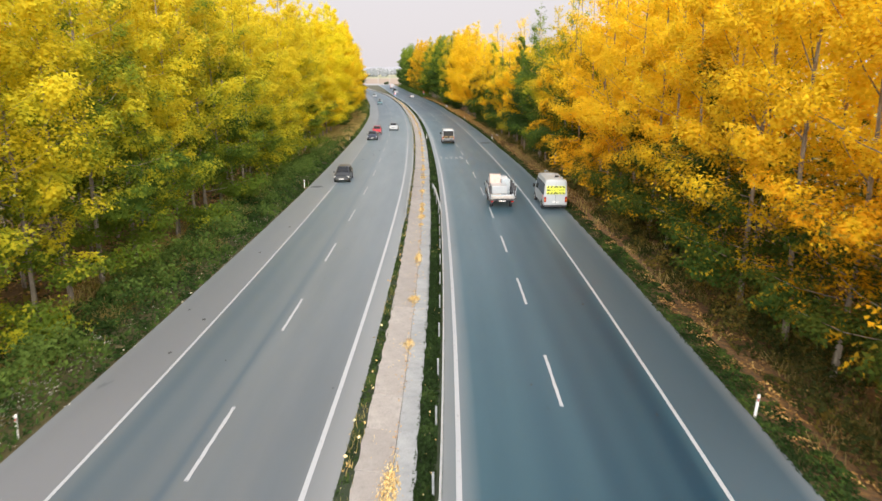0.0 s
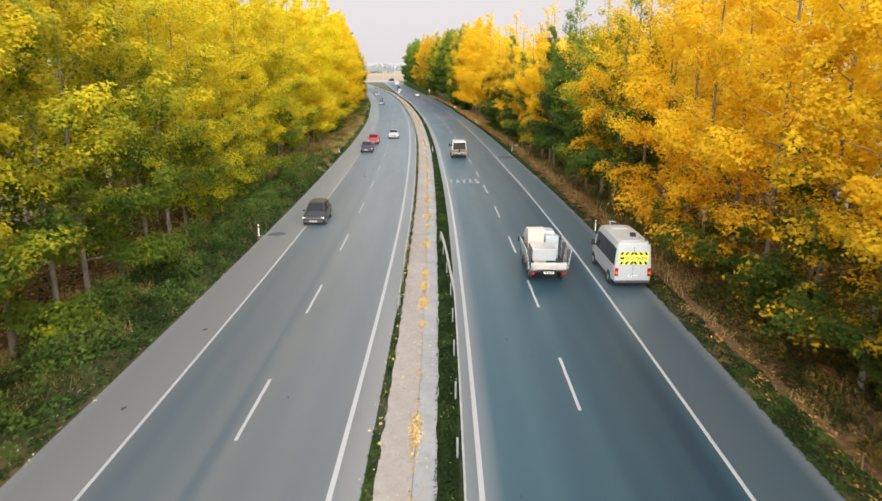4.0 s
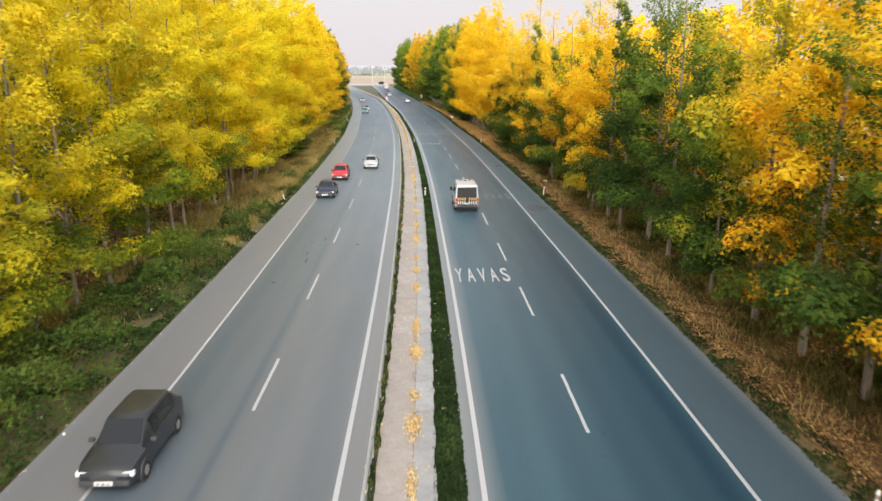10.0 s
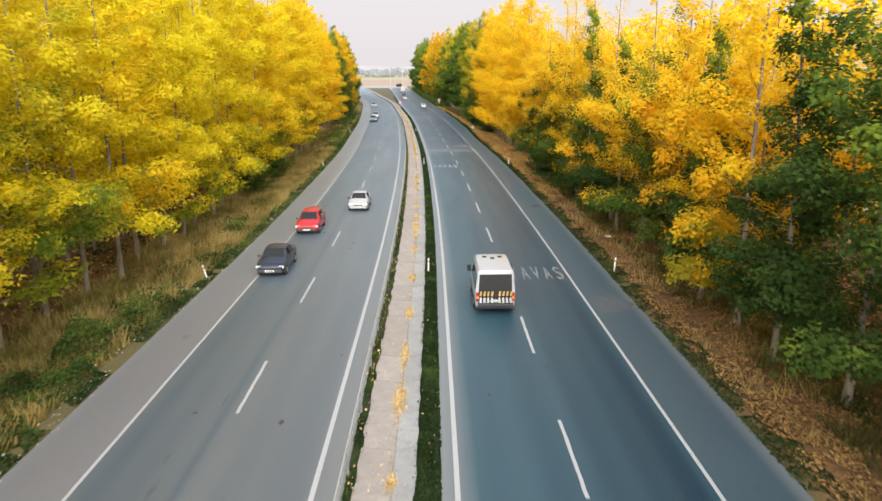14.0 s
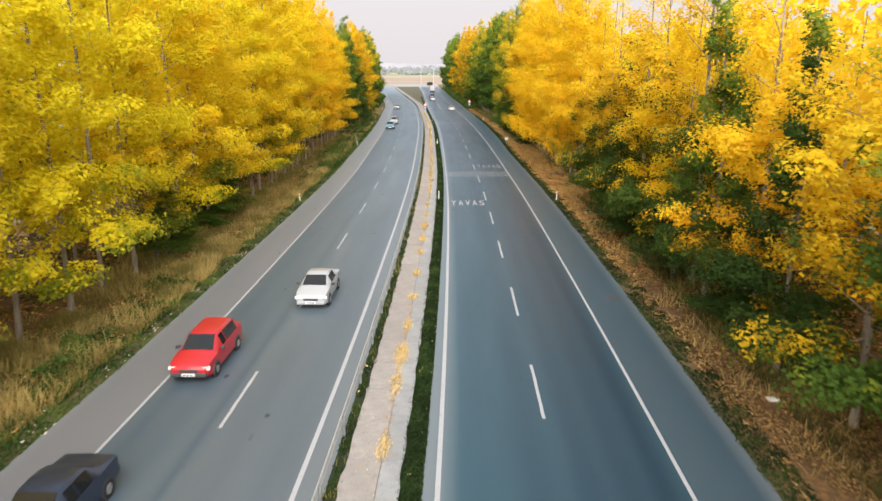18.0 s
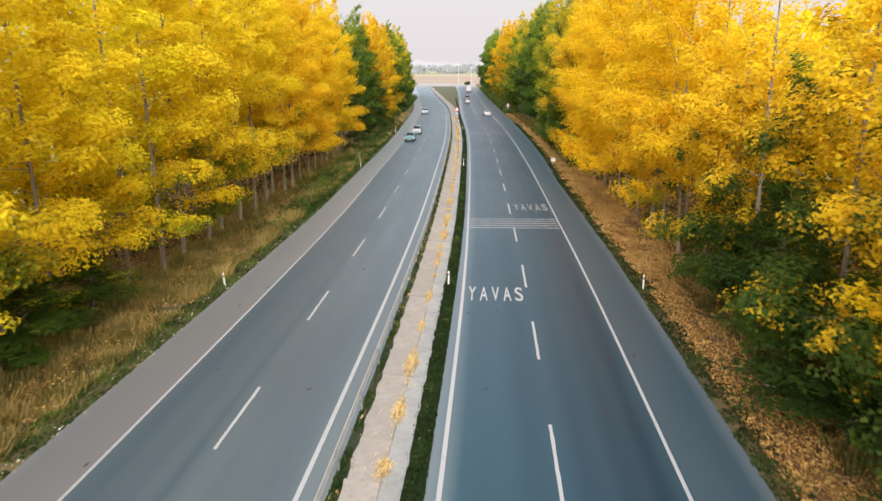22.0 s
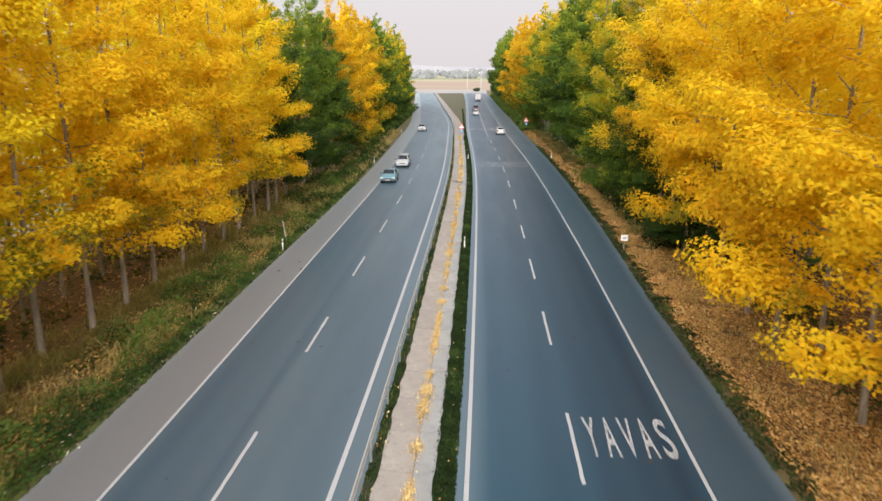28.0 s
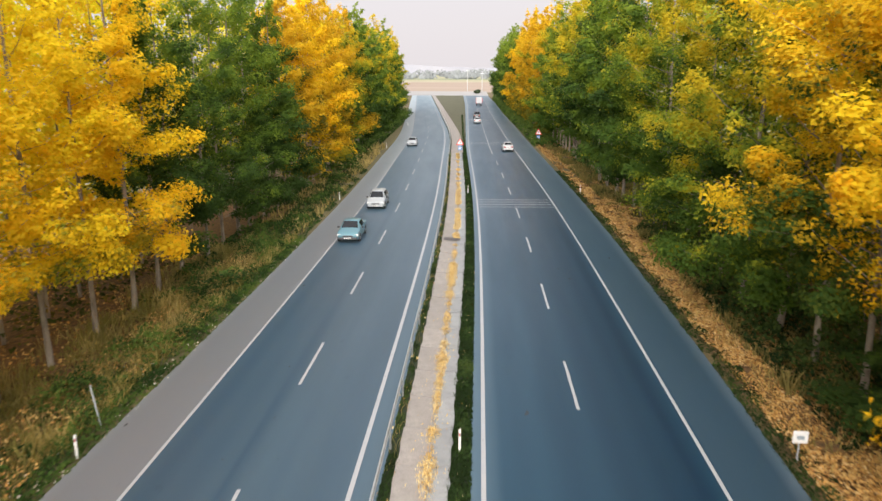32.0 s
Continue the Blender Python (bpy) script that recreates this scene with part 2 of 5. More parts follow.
def leaf_mat(name, top, mid, low, zlow, zhigh, spread=0.35):
    """Foliage whose colour runs by height: in trees from low greener leaves to the turned ones near the top, in weeds
    and grass from dark to lighter; with patches and single leaves apart.
    """
    m = Mat(name, 0.7)
    sep = m.n.new("ShaderNodeSeparateXYZ")
    m.link(m.coord.outputs["Object"], sep.inputs[0])
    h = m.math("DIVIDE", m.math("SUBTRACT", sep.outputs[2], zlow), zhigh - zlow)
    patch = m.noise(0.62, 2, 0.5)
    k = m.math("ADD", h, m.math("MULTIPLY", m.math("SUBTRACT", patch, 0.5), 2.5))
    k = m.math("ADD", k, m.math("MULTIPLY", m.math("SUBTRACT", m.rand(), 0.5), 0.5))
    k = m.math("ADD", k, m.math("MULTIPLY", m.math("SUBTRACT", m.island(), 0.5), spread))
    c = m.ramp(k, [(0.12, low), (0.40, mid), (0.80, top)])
    c = m.mix(m.math("MULTIPLY", m.island(), 0.24), c, (mid[0] * 0.36, mid[1] * 0.50, mid[2] * 0.5))
    m.color(c)
    tr = m.n.new("ShaderNodeBsdfTranslucent")
    m.link(c, tr.inputs["Color"])
    ms = m.n.new("ShaderNodeMixShader")
    ms.inputs[0].default_value = 0.58
    m.link(m.b.outputs[0], ms.inputs[1])
    m.link(tr.outputs[0], ms.inputs[2])
    m.link(ms.outputs[0], m.n["Material Output"].inputs["Surface"])
    m.b.inputs["Specular IOR Level"].default_value = 0.15
    return m.m


LEAF = {
    "yellow": leaf_mat("leaves_yellow", (0.88, 0.76, 0.032), (0.86, 0.68, 0.024), (0.30, 0.35, 0.033), 0.0, 11.0),
    "gold": leaf_mat("leaves_gold", (0.90, 0.72, 0.028), (0.88, 0.60, 0.020), (0.20, 0.245, 0.028), 0.3, 11.0),
    "amber": leaf_mat("leaves_amber", (0.92, 0.67, 0.026), (0.91, 0.545, 0.018), (0.37, 0.33, 0.028), 0.0, 10.5),
    "dappled": leaf_mat("leaves_dappled", (0.92, 0.70, 0.030), (0.90, 0.54, 0.020), (0.055, 0.115, 0.022), 0.3, 10.5),
    "orange": leaf_mat("leaves_orange", (0.96, 0.70, 0.034), (0.90, 0.475, 0.016), (0.065, 0.12, 0.022), 2.5, 10.5),
    "rust": leaf_mat("leaves_rust", (0.80, 0.53, 0.026), (0.62, 0.38, 0.020), (0.16, 0.17, 0.022), 1.0, 15.0),
    "lime": leaf_mat("leaves_lime", (0.84, 0.68, 0.036), (0.54, 0.53, 0.036), (0.15, 0.225, 0.030), 1.0, 15.5),
    "mixed": leaf_mat("leaves_mixed", (0.94, 0.70, 0.034), (0.80, 0.51, 0.022), (0.045, 0.105, 0.021), 5.2, 15.5),
    "olive": leaf_mat("leaves_olive", (0.78, 0.59, 0.034), (0.34, 0.40, 0.036), (0.085, 0.155, 0.026), 3.0, 21.0, 0.25),
    "green": leaf_mat("leaves_green", (0.29, 0.38, 0.042), (0.13, 0.215, 0.033), (0.055, 0.10, 0.022), 3.0, 24.0, 0.2),
}
# weeds and grass: the low colour is the darkest
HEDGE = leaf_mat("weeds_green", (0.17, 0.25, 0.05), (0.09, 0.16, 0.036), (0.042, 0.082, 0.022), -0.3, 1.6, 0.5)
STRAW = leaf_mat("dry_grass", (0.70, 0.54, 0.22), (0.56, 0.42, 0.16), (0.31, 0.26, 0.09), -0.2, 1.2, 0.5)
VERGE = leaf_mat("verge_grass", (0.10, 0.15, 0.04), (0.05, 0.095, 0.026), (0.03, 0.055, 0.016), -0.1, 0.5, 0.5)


def litter_mat(name, a, b, c):
    m = Mat(name, 0.75)
    m.color(m.ramp(m.island(), [(0.1, a), (0.5, b), (0.9, c)]))
    return m.m


# darker brown leaves for the stretch from y 72 to 164
LITTER_DARK = litter_mat("fallen_leaves_dark", (0.085, 0.048, 0.020), (0.26, 0.14, 0.038), (0.42, 0.27, 0.09))
LITTER = litter_mat("fallen_leaves_brown", (0.14, 0.075, 0.025), (0.46, 0.235, 0.050), (0.60, 0.39, 0.13))
LITTER_Y = litter_mat("fallen_leaves_yellow", (0.40, 0.23, 0.06), (0.64, 0.44, 0.15), (0.74, 0.60, 0.30))

m = Mat("poplar_bark", 0.9)
n1 = m.noise(3.0, 6, 0.7, None, (1, 1, 0.25))
m.color(m.ramp(n1, [(0.3, (0.11, 0.088, 0.066)), (0.5, (0.25, 0.21, 0.165)), (0.75, (0.40, 0.355, 0.295))]))
m.bump(n1, 0.5, 0.03)
BARK = m.m
STEEL = plain("galvanised_steel", (0.50, 0.53, 0.55), 0.45, 0.35, 0.25, 3.0)
WHITE_PLASTIC = plain("white_plastic", (0.78, 0.78, 0.75), 0.5, 0.0, 0.12)
RED = plain("red_reflective", (0.60, 0.04, 0.03), 0.4, 0.0, 0.15)
BLACK = plain("black_rubber", (0.018, 0.018, 0.018), 0.75, 0.0, 0.3)
DARK_GREY = plain("dark_plastic", (0.05, 0.05, 0.055), 0.55, 0.0, 0.3)


SOIL = plain("dark_soil", (0.022, 0.033, 0.014), 0.95, 0.0, 0.5, 2.0, 0.4)


# ---- the road's line: a uniform cubic through knots every 20 m ----
KNOTS = [-0.15, 0.0, -0.16, -0.66, -1.34, -2.34, -3.63, -4.94, -6.57, -8.32, -10.29, -12.63, -14.99, -17.45, -20.18, -23.21, -26.3, -29.3, -32.3,
         -35.2, -38.2, -41.1, -44.1, -47.1, -50.1, -53.1, -56.1, -59.1, -62.1, -65.1, -68.1, -71.1, -74.1, -77.1]


def centre(y):
    u = min(max(y / 20.0, -2.0), len(KNOTS) - 1.001)
    i = math.floor(u)
    t = u - i
    a, b, c, d = (KNOTS[min(max(j, 0), len(KNOTS) - 1)] for j in (i - 1, i, i + 1, i + 2))
    return ((-a + 3 * b - 3 * c + d) * t ** 3 + (3 * a - 6 * b + 3 * c) * t * t + (-3 * a + 3 * c) * t + a + 4 * b + c) / 6


def heading(y):
    return -math.atan((centre(y + 2) - centre(y - 2)) / 4)


def bend_left(y):
    """How far the oncoming carriageway swings off to the junction."""
    return -0.0007 * min(max(0.0, y - 330.0), 40.0) ** 2 - 0.056 * max(0.0, y - 370.0)


def drift(lat, y):
    """How far the outer lanes stray from parallel lines as the carriageways narrow a little and widen again."""
    if -1.45 < lat < 1.40:  # the channel wanders a little between the rails
        wander = float(np.interp(y, (28, 60, 79, 105, 129, 181), (0.04, -0.10, -0.24, -0.14, -0.02, -0.04)))
        return wander * min(1.0, (lat + 1.45) / 0.4, (1.40 - lat) / 0.4)
    if lat < 0:
        k = min(max((-lat - 2.34) / 7.09, 0.0), 1.35)
        return k * float(np.interp(y, (30, 80, 104, 142, 181, 201, 228, 300), (-0.06, -0.11, -0.05, 0.15, 0.21, 0.26, 0.12, 0.10)))
    a = float(np.interp(y, (30, 62, 79, 129, 181, 201, 228, 330, 375, 440, 489, 600), (0.18, 0.06, 0.0, -0.04, -0.09, -0.19, -0.12, 0.0, 0.5, 1.2, 1.8, 2.0)))
    b = float(np.interp(y, (30, 62, 79, 104, 129, 142, 181, 201, 228, 330, 431, 504, 600), (0.30, 0.27, 0.25, 0.13, -0.08, -0.14, -0.26, -0.34, -0.12, 0.0, 0.8, 2.1, 2.6)))
    if lat < 1.92:
        return a * lat / 1.92
    outer = min(max((lat - 9.43) / 2.5, 0.0), 1.0) * float(np.interp(y, (190, 220, 229, 237, 253, 274, 300, 330, 370), (0.0, -0.25, -0.08, 0.12, 0.30, 0.52, 0.80, 1.05, 1.3)))
    return a + (b - a) * min((lat - 1.92) / 7.51, 1.35) + outer


def at(lat, y, z=0.0):
    """A place lat metres to the right of the median's middle, y metres along."""
    h = heading(y)
    lat = lat + drift(lat, y)
    return Vector((centre(y) + lat * math.cos(h), y + lat * math.sin(h), z))


def turned(lat, y, z=0.0, extra=0.0):
    return Matrix.Translation(at(lat, y, z)) @ Matrix.Rotation(heading(y) + extra, 4, "Z")


def steps(a, b, d):
    n = max(1, round((b - a) / d))
    return [a + (b - a) * k / n for k in range(n + 1)]


# ---- mesh helpers ----
def mesh_ob(name, verts, faces, material, parent=None, uvs=None, smooth=False):
    me = bpy.data.meshes.new(name)
    me.from_pydata(verts, [], faces)
    if uvs is not None:
        lay = me.uv_layers.new(name="UVMap")
        idx = np.empty(len(me.loops), dtype=np.int32)
        me.loops.foreach_get("vertex_index", idx)
        lay.data.foreach_set("uv", np.asarray(uvs, dtype=np.float32)[idx].ravel())
    me.materials.append(material)
    if smooth:
        me.polygons.foreach_set("use_smooth", [True] * len(me.polygons))
    me.update()
    ob = new(name, me)
    ob.parent = parent
    return ob


def part(name, bm, material, parent=None, label="", smooth=False):
    me = bpy.data.meshes.new(name)
    bmesh.ops.recalc_face_normals(bm, faces=bm.faces)
    bm.to_mesh(me)
    bm.free()
    me.materials.append(material)
    if smooth:
        me.polygons.foreach_set("use_smooth", [True] * len(me.polygons))
    ob = new(name, me)
    ob.parent = parent
    return tagged(ob, label)


def share(name, me, parent, m):
    ob = new(name, me)
    ob.parent = parent
    ob.matrix_local = m
    return ob


def box(bm, x0, y0, z0, x1, y1, z1, bevel=0.0, m=None):
    r = bmesh.ops.create_cube(bm, size=1.0, matrix=Matrix.Translation(((x0 + x1) / 2, (y0 + y1) / 2, (z0 + z1) / 2)) @ Matrix.Diagonal((x1 - x0, y1 - y0, z1 - z0, 1)))
    vs = r["verts"]
    if bevel:
        es = list({e for v in vs for e in v.link_edges})
        vs = bmesh.ops.bevel(bm, geom=es, offset=bevel, segments=2, affect="EDGES", profile=0.6)["verts"]
    if m is not None:
        bmesh.ops.transform(bm, matrix=m, verts=list(vs))
    return vs


def rod(bm, a, b, r0, r1=None, n=8):
    a, b = Vector(a), Vector(b)
    q = (b - a).to_track_quat("Z", "Y").to_matrix().to_4x4()
    return bmesh.ops.create_cone(bm, cap_ends=True, segments=n, radius1=r0, radius2=r0 if r1 is None else r1, depth=(b - a).length,
                                 matrix=Matrix.Translation((a + b) / 2) @ q)["verts"]


def strip(name, lats, ys, material, z=0.0, parent=None, shift=None, thick=0.0, zs=None):
    """A ribbon along the road between the given distances from its middle line; with thick, it has sides and a skirt."""
    verts, uvs, faces = [], [], []
    cols = list(lats)
    hs = list(zs) if zs else [z] * len(cols)
    if thick:
        cols, hs = [cols[0]] + cols + [cols[-1]], [hs[0] - thick] + hs + [hs[-1] - thick]
    for y in ys:
        dx = shift(y) if shift else 0.0
        for l, h in zip(cols, hs):
            v = at(l, y, h)
            v.x += dx
            verts.append(v)
            uvs.append((l, y))
    w = len(cols)
    for i in range(len(ys) - 1):
        for j in range(w - 1):
            faces.append((i * w + j, i * w + j + 1, (i + 1) * w + j + 1, (i + 1) * w + j))
    return mesh_ob(name, verts, faces, material, parent, uvs)


def cards(centres, normals, size, aspect, rng, fold=0.25):
    """Small folded four-cornered leaves as arrays of corners and faces."""
    n = len(centres)
    t = rng.normal(size=(n, 3))
    u = np.cross(normals, t)
    u /= np.linalg.norm(u, axis=1)[:, None] + 1e-9
    v = np.cross(normals, u)
    v /= np.linalg.norm(v, axis=1)[:, None] + 1e-9
    s = (size * rng.uniform(0.65, 1.3, n))[:, None]
    nn = normals / (np.linalg.norm(normals, axis=1)[:, None] + 1e-9)
    p = np.stack([centres - u * s, centres - v * s * aspect + nn * s * fold, centres + u * s, centres + v * s * aspect + nn * s * fold], 1)
    return p.reshape(-1, 3), np.arange(n * 4).reshape(n, 4)


def leaflets(centres, normals, size, rng):
    """Small three-cornered leaves as arrays of corners and faces."""
    n = len(centres)
    u = np.cross(normals, rng.normal(size=(n, 3)))
    u /= np.linalg.norm(u, axis=1)[:, None] + 1e-9
    v = np.cross(normals, u)
    v /= np.linalg.norm(v, axis=1)[:, None] + 1e-9
    s = (size * rng.uniform(0.7, 1.25, n))[:, None]
    j = rng.uniform(0.72, 1.2, (5, n, 1))
    p = np.stack([centres + u * s * 1.1 * j[0] + v * s * (j[3] - 0.95), centres - u * s * 0.6 * j[4] + v * s * 0.75 * j[1], centres - u * s * 0.6 * j[1] - v * s * 0.75 * j[2]], 1)
    return p.reshape(-1, 3), np.arange(n * 3).reshape(n, 3)


def leaf_ob(name, verts, faces, material, parent=None):
    me = bpy.data.meshes.new(name)
    me.vertices.add(len(verts))
    me.vertices.foreach_set("co", np.asarray(verts, dtype=np.float32).ravel())
    k, c = np.asarray(faces).shape
    me.loops.add(k * c)
    me.loops.foreach_set("vertex_index", np.asarray(faces, dtype=np.int32).ravel())
    me.polygons.add(k)
    me.polygons.foreach_set("loop_start", np.arange(0, k * c, c, dtype=np.int32))
    me.update(calc_edges=True)
    me.materials.append(material)
    ob = new(name, me)
    ob.parent = parent
    return ob


# ---- ground, one sheet to the horizon ----
LATS = [-2600, -900, -300, -120, -60, -40, -30, -24, -20, -17, -15, -13.5, -12.6, -11.5, 0, 11.5, 12.6, 13.5, 15, 17, 20, 24, 30, 40, 60, 120, 300, 900, 2600]
YS = [-1500, -400, -100, -30] + steps(-10, 300, 5) + steps(320, 660, 20) + [700, 800, 1000, 1400, 2000, 3000, 4600]
gv, gu, gf = [], [], []
for y in YS:
    for l in LATS:
        v = at(l, min(max(y, -20), 660)) + Vector((0, y - min(max(y, -20), 660), 0)) if abs(l) < 100 else Vector((centre(y) + l, y, 0))
        a = abs(l)
        z = -0.12 if a < 12 else -0.06 - 0.35 * min(1, max(0, (a - 13) / 3)) + (noise.noise((v.x * 0.3, v.y * 0.3, 0)) * 0.16 if 13 < a < 80 else 0)
        z = z if y < 600 else -0.12
        gv.append((v.x, v.y, z))
        gu.append((l, y))
w = len(LATS)
for i in range(len(YS) - 1):
    for j in range(w - 1):
        gf.append((i * w + j, i * w + j + 1, (i + 1) * w + j + 1, (i + 1) * w + j))
ground = tagged(mesh_ob("ground", gv, gf, GROUND, None, gu), "earth with leaf litter, weeds and a ploughed field beyond", "ground", kind="structure")

# ---- carriageways ----
LL, LR, RL, RR, DL, DR = -9.43, -2.34, 1.92, 9.43, -5.89, 5.60
ROAD_Y = steps(-25, 625, 5)
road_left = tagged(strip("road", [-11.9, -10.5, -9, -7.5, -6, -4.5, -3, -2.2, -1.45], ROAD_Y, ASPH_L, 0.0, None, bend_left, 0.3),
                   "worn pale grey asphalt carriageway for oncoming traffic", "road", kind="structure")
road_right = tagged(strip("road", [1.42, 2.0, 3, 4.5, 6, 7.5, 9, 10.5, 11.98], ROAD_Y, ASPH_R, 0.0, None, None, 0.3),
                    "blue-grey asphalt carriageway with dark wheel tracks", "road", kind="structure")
LINE_Y = steps(-20, 596, 4)
for lat, w_, owner, sh, mat_ in ((LL, 0.12, road_left, bend_left, PAINT), (LR, 0.16, road_left, bend_left, PAINT), (RL, 0.16, road_right, None, PAINT), (RR, 0.13, road_right, None, PAINT)):
    strip("edge_line", [lat - w_ / 2, lat + w_ / 2], LINE_Y, mat_, 0.006, owner, sh)


def dash_mesh(name, w_, l_, material, ragged=0.012, seed=1):
    rng = random.Random(seed)
    n = 10
    vs, fs = [], []
    for k in range(n + 1):
        y = l_ * k / n
        vs += [(-w_ / 2 + rng.uniform(-ragged, ragged), y, 0), (w_ / 2 + rng.uniform(-ragged, ragged), y, 0)]
    for k in range(n):
        fs.append((2 * k, 2 * k + 1, 2 * k + 3, 2 * k + 2))
    me = bpy.data.meshes.new(name)
    me.from_pydata(vs, [], fs)
    me.materials.append(material)
    return me


dashes = [dash_mesh("lane_dash", 0.125, 4.6, PAINT, 0.012, s) for s in range(3)]
for k in range(30):
    y = 17.0 + 12.12 * k
    y += float(np.interp(y, (70, 90, 114, 127, 140, 152, 190, 202, 211, 240), (0.3, 0.45, 1.0, 1.1, 1.2, 1.5, 1.45, 1.2, 0.9, 0.6)))
    o = share("lane_dash", dashes[k % 3], road_left, turned(DL, y, 0.006))
    o.location.x += bend_left(y)
RIGHT_DASHES = [23.6, 34.2, 45.3, 55.8, 66.7, 77.3, 88.3, 99.6, 109.7, 120.2, 129.9, 140.3, 150.8, 161.7, 171.9, 181.9, 192.6, 202.1, 213.2, 223.7, 234.2, 245.8, 258.0, 269.9, 281.8, 293.6, 305.4]
for k, y in enumerate(RIGHT_DASHES):
    share("lane_dash", dashes[k % 3], road_right, turned(DR, y, 0.006))
strip("lane_line", [DR - 0.17, DR - 0.03], steps(318, 470, 4), PAINT, 0.006, road_right)


def letter_mesh(ch):
    cu = bpy.data.curves.new("letter", "FONT")
    cu.body, cu.size, cu.align_x = ch, 1.0, "CENTER"
    cu.offset = 0.012
    tmp = new("letter", cu)
    dg = bpy.context.evaluated_depsgraph_get()
    dg.update()
    me = bpy.data.meshes.new_from_object(tmp.evaluated_get(dg))
    bpy.data.objects.remove(tmp)
    co = np.empty(len(me.vertices) * 3)
    me.vertices.foreach_get("co", co)
    co = co.reshape(-1, 3)
    lo, hi = co.min(0), co.max(0)
    co[:, 0] = (co[:, 0] - (lo[0] + hi[0]) / 2) / (hi[0] - lo[0])
    co[:, 1] = (co[:, 1] - lo[1]) / (hi[1] - lo[1])
    co[:, 2] = 0
    me.vertices.foreach_set("co", co.ravel())
    me.materials.clear()
    return me


GLYPH = {ch: letter_mesh(ch) for ch in "YAVS"}
for y, lat0, lat1, h_, mat_ in ((105.3, 2.10, 5.45, 2.75, PAINT), (131.1, 5.82, 9.25, 2.6, PAINT_FADED), (179.5, 2.12, 5.44, 2.4, PAINT), (203.7, 5.95, 9.15, 2.7, PAINT_WORN)):
    pitch = (lat1 - lat0) / 5
    for k, ch in enumerate("YAVAS"):
        me = GLYPH[ch].copy()
        me.name = "letter"
        me.materials.append(mat_)
        share("letter", me, road_right, turned(lat0 + pitch * (k + 0.5), y, 0.007) @ Matrix.Diagonal((pitch * 0.66, h_, 1, 1)))
bar = dash_mesh("rumble_bar", 7.1, 0.22, PAINT_WORN, 0.0)
for y0, n_, gap in ((196.2, 5, 0.80), (274.2, 4, 1.28), (333.0, 5, 0.8), (395.0, 5, 0.8)):
    for k in range(n_):
        share("rumble_bar", bar, road_right, turned((RL + RR) / 2, y0 + 0.6 + gap * k, 0.005))

# ---- median: earth strips, a shallow channel of concrete slabs ----
tagged(strip("median", [-1.45, -1.08, -0.55, 0.05, 0.6, 0.92, 1.42], steps(-25, 590, 5), SOIL, 0.0, None, bend_left, 0.2, [0.0, 0.02, -0.06, -0.16, -0.06, 0.02, 0.0]),
                "narrow earth strip between the two carriageways", "median", kind="structure")


def slab_mesh(x0, z0, x1, z1, l_, seed):
    rng = random.Random(seed)
    vs, fs = [], []
    n = 5
    for k in range(n + 1):
        y = 0.012 + (l_ - 0.024) * k / n
        e = rng.uniform(-0.05, 0.05) if x0 < -0.5 else 0
        f_ = rng.uniform(-0.05, 0.05) if x1 > 0.5 else 0
        vs += [(x0 + e, y, z0 - 0.10), (x0 + e, y, z0), (x1 + f_, y, z1), (x1 + f_, y, z1 - 0.10)]
    for k in range(n):
        a, b = 4 * k, 4 * k + 4
        for q in range(3):
            fs.append((a + q, b + q, b + q + 1, a + q + 1))
    fs += [(0, 1, 2, 3), (4 * n + 3, 4 * n + 2, 4 * n + 1, 4 * n)]
    me = bpy.data.meshes.new("slab")
    me.from_pydata(vs, [], fs)
    me.materials.append(CONCRETE if x0 < -0.5 else CONCRETE_B)
    return me


SLAB = 2.5
slabs = [(slab_mesh(-1.05, 0.05, 0.042, -0.06, SLAB, s), slab_mesh(0.056, -0.06, 0.76, 0.05, SLAB, s + 9)) for s in range(4)]
channel = tagged(new("drain_channel"), "shallow pale concrete drainage channel along the median", "drain", kind="structure")
rr = random.Random(5)
for k, y in enumerate(steps(20, 320, SLAB)[:-1]):
    for side in (0, 1):
        share("slab", slabs[rr.randrange(4)][side], channel, turned(0, y, rr.uniform(-0.008, 0.012)))
far_ch = strip("slab_run", [-1.05, 0.02, 0.07, 0.86], steps(320, 590, 5), CONCRETE, 0.0, channel, bend_left, 0.0, [0.05, -0.06, -0.06, 0.05])
tagged(far_ch, kind="stuff")

# ---- poplars ----
LIGHT_SIDE = -0.6


